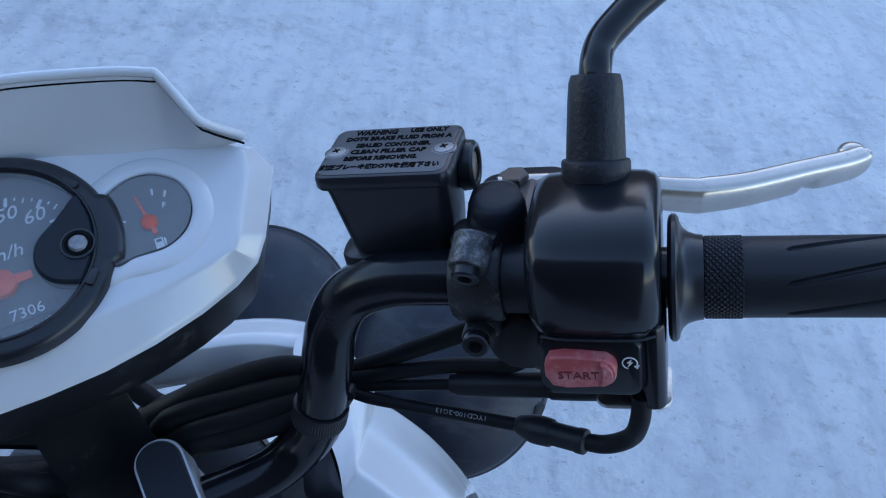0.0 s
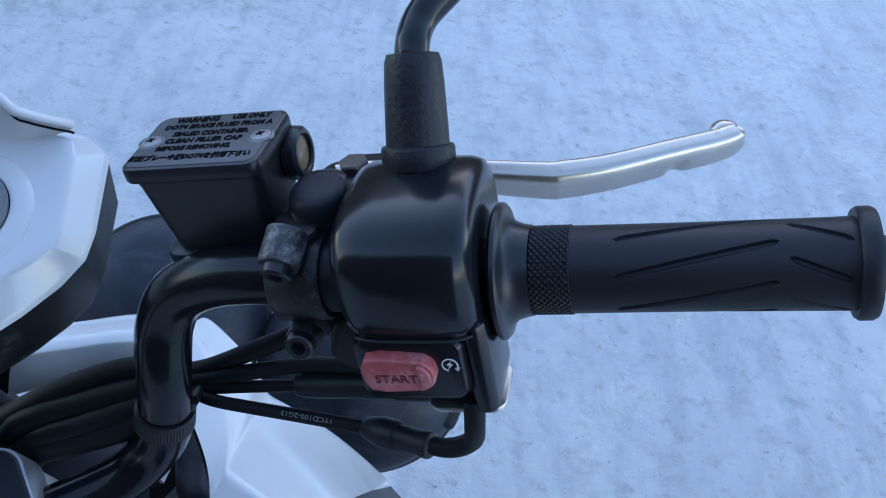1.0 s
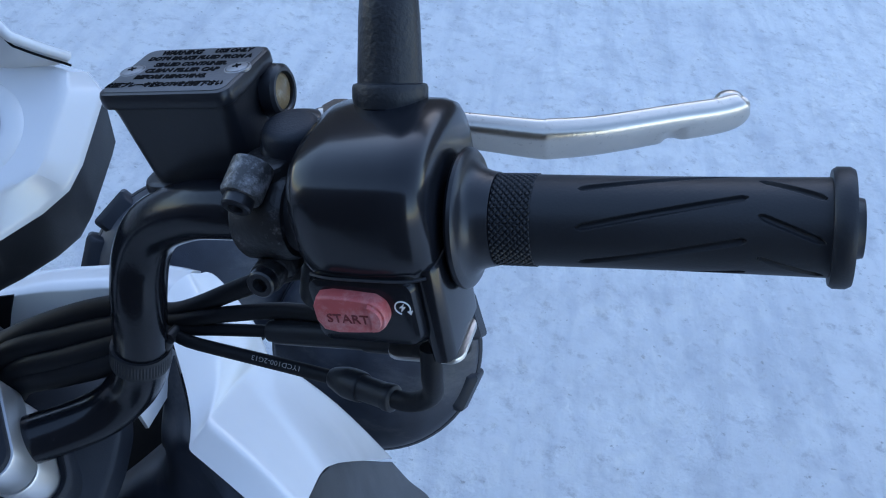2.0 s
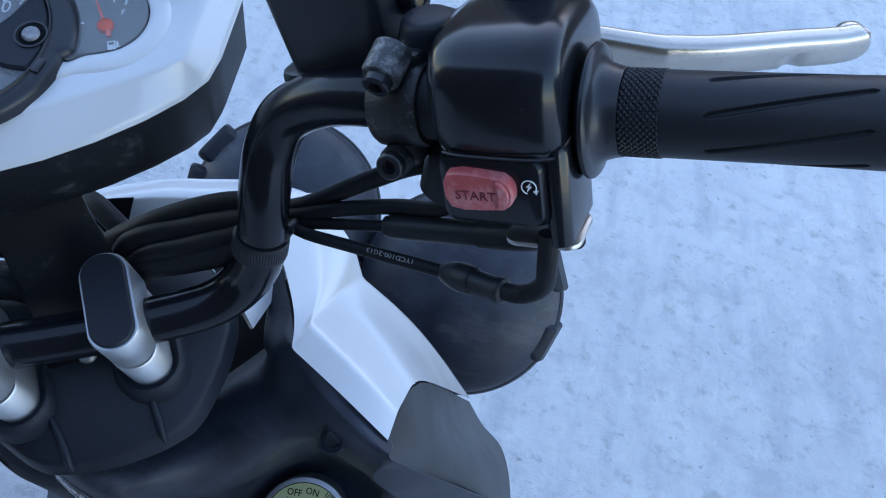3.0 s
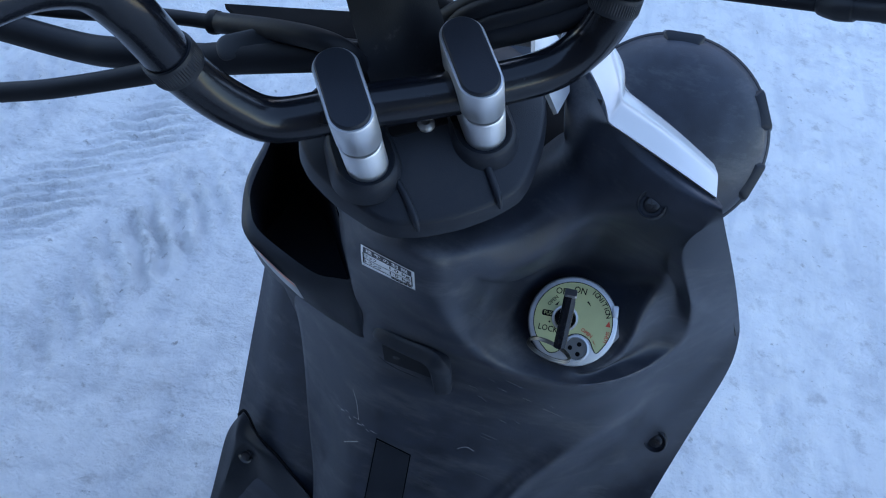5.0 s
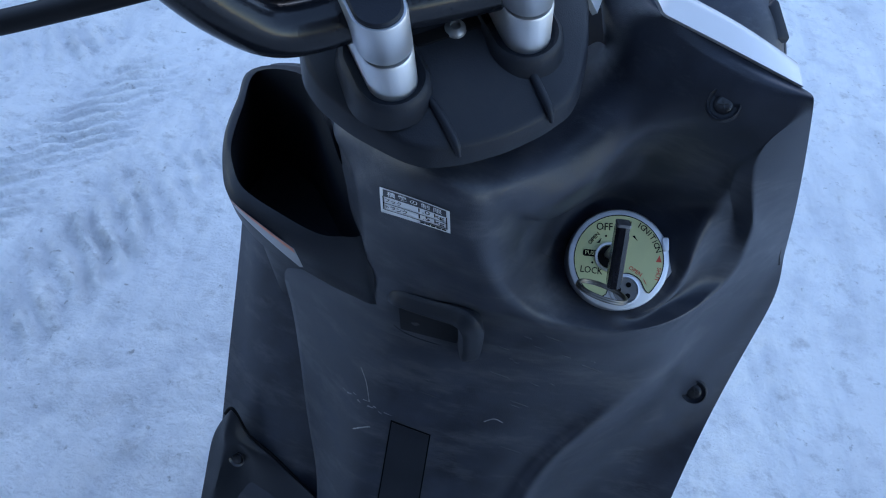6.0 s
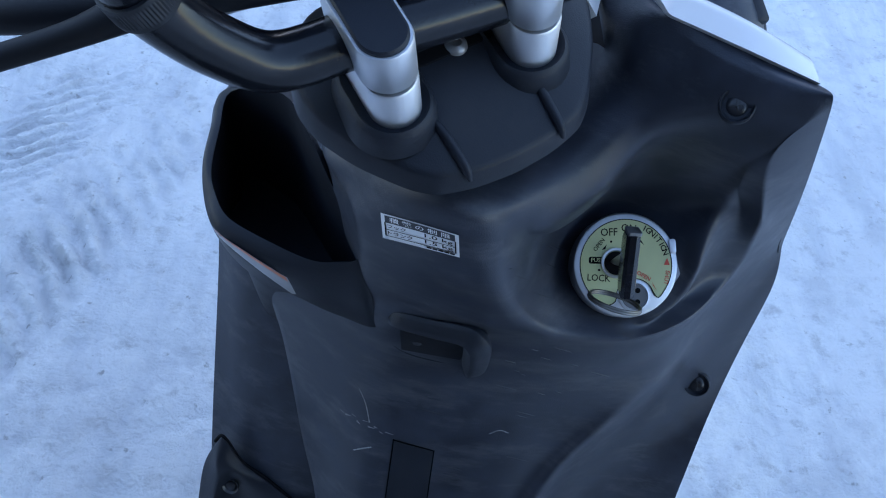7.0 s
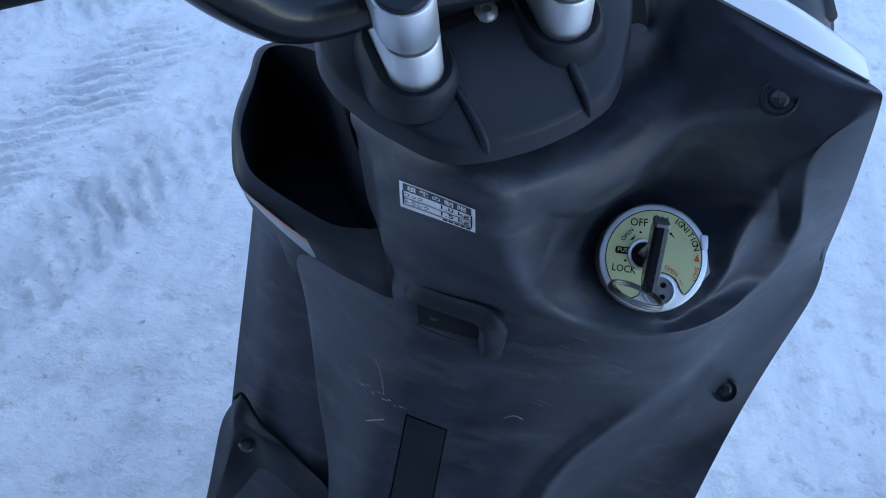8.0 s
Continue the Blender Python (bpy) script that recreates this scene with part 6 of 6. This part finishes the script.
# ---- the key in the lock, with its ring ----
head_top, head_low = Vector((0.0125, 0.2410, 0.7690)), Vector((0.0155, 0.2275, 0.7395))
long = (head_top - head_low)
out = (Vector((-0.06, -0.68, 0.73)) - long.normalized() * Vector((-0.06, -0.68, 0.73)).dot(long.normalized())).normalized()
KEYM = Matrix.Translation((head_top + head_low) / 2) @ Matrix([(*c, 0) for c in zip(long.normalized().cross(out), long.normalized(), out)] + [(0, 0, 0, 1)])
key = thing("ignition_key", in_g(0, 0, 0) * 0 + Vector((0.016, 0.262, 0.728)), "black-headed key standing in the ignition lock", "key")
part("key_head", slab([(-0.016, 0, 0, 0.0050, long.length - 0.010, 0.0008), (-0.010, 0, 0, 0.0064, long.length - 0.002, 0.0010), (-0.0022, 0, 0, 0.0066, long.length, 0.0010), (0.0, -0.0004, 0, 0.0030, long.length - 0.001, 0.0006)], 4), ENAMEL, key, "black plastic key head", KEYM, 25)
part("key_cap", slab([(-0.0100, 0.0003, long.length / 2 + 0.0002, 0.0068, 0.0022, 0.0006), (-0.0016, 0.0003, long.length / 2 + 0.0002, 0.0068, 0.0022, 0.0006), (-0.0004, 0.0003, long.length / 2 + 0.0002, 0.0050, 0.0016, 0.0005)], 4), STEELDARK, key, "bare steel top edge", KEYM)
part("key_edge", block(0.0034, -0.001, -0.006, 0.0008, long.length - 0.008, 0.0060, 0.0003, 0.0002), KEYSTEEL, key, "", KEYM)
part("key_blade", tube([KEYM @ Vector((0, 0.002, -0.012)), LOCK @ Vector((-0.0050, 0.0008, 0.0012))], 0.0034, n=10, steps=3, flat=0.35), STEEL, key, "steel key blade")
ringc = Vector((0.0105, 0.2290, 0.7350))
RINGM = toward(ringc, (0.12, 0.42, 0.80))
for d, r in ((0.0, 0.0128), (0.0011, 0.0126)):
    part("key_ring", tube([RINGM @ Vector((r * math.cos(radians(a)), r * 1.0 * math.sin(radians(a)), d)) for a in range(0, 361, 20)], 0.0008, n=8, steps=3), KEYSTEEL, key, "split steel key ring")
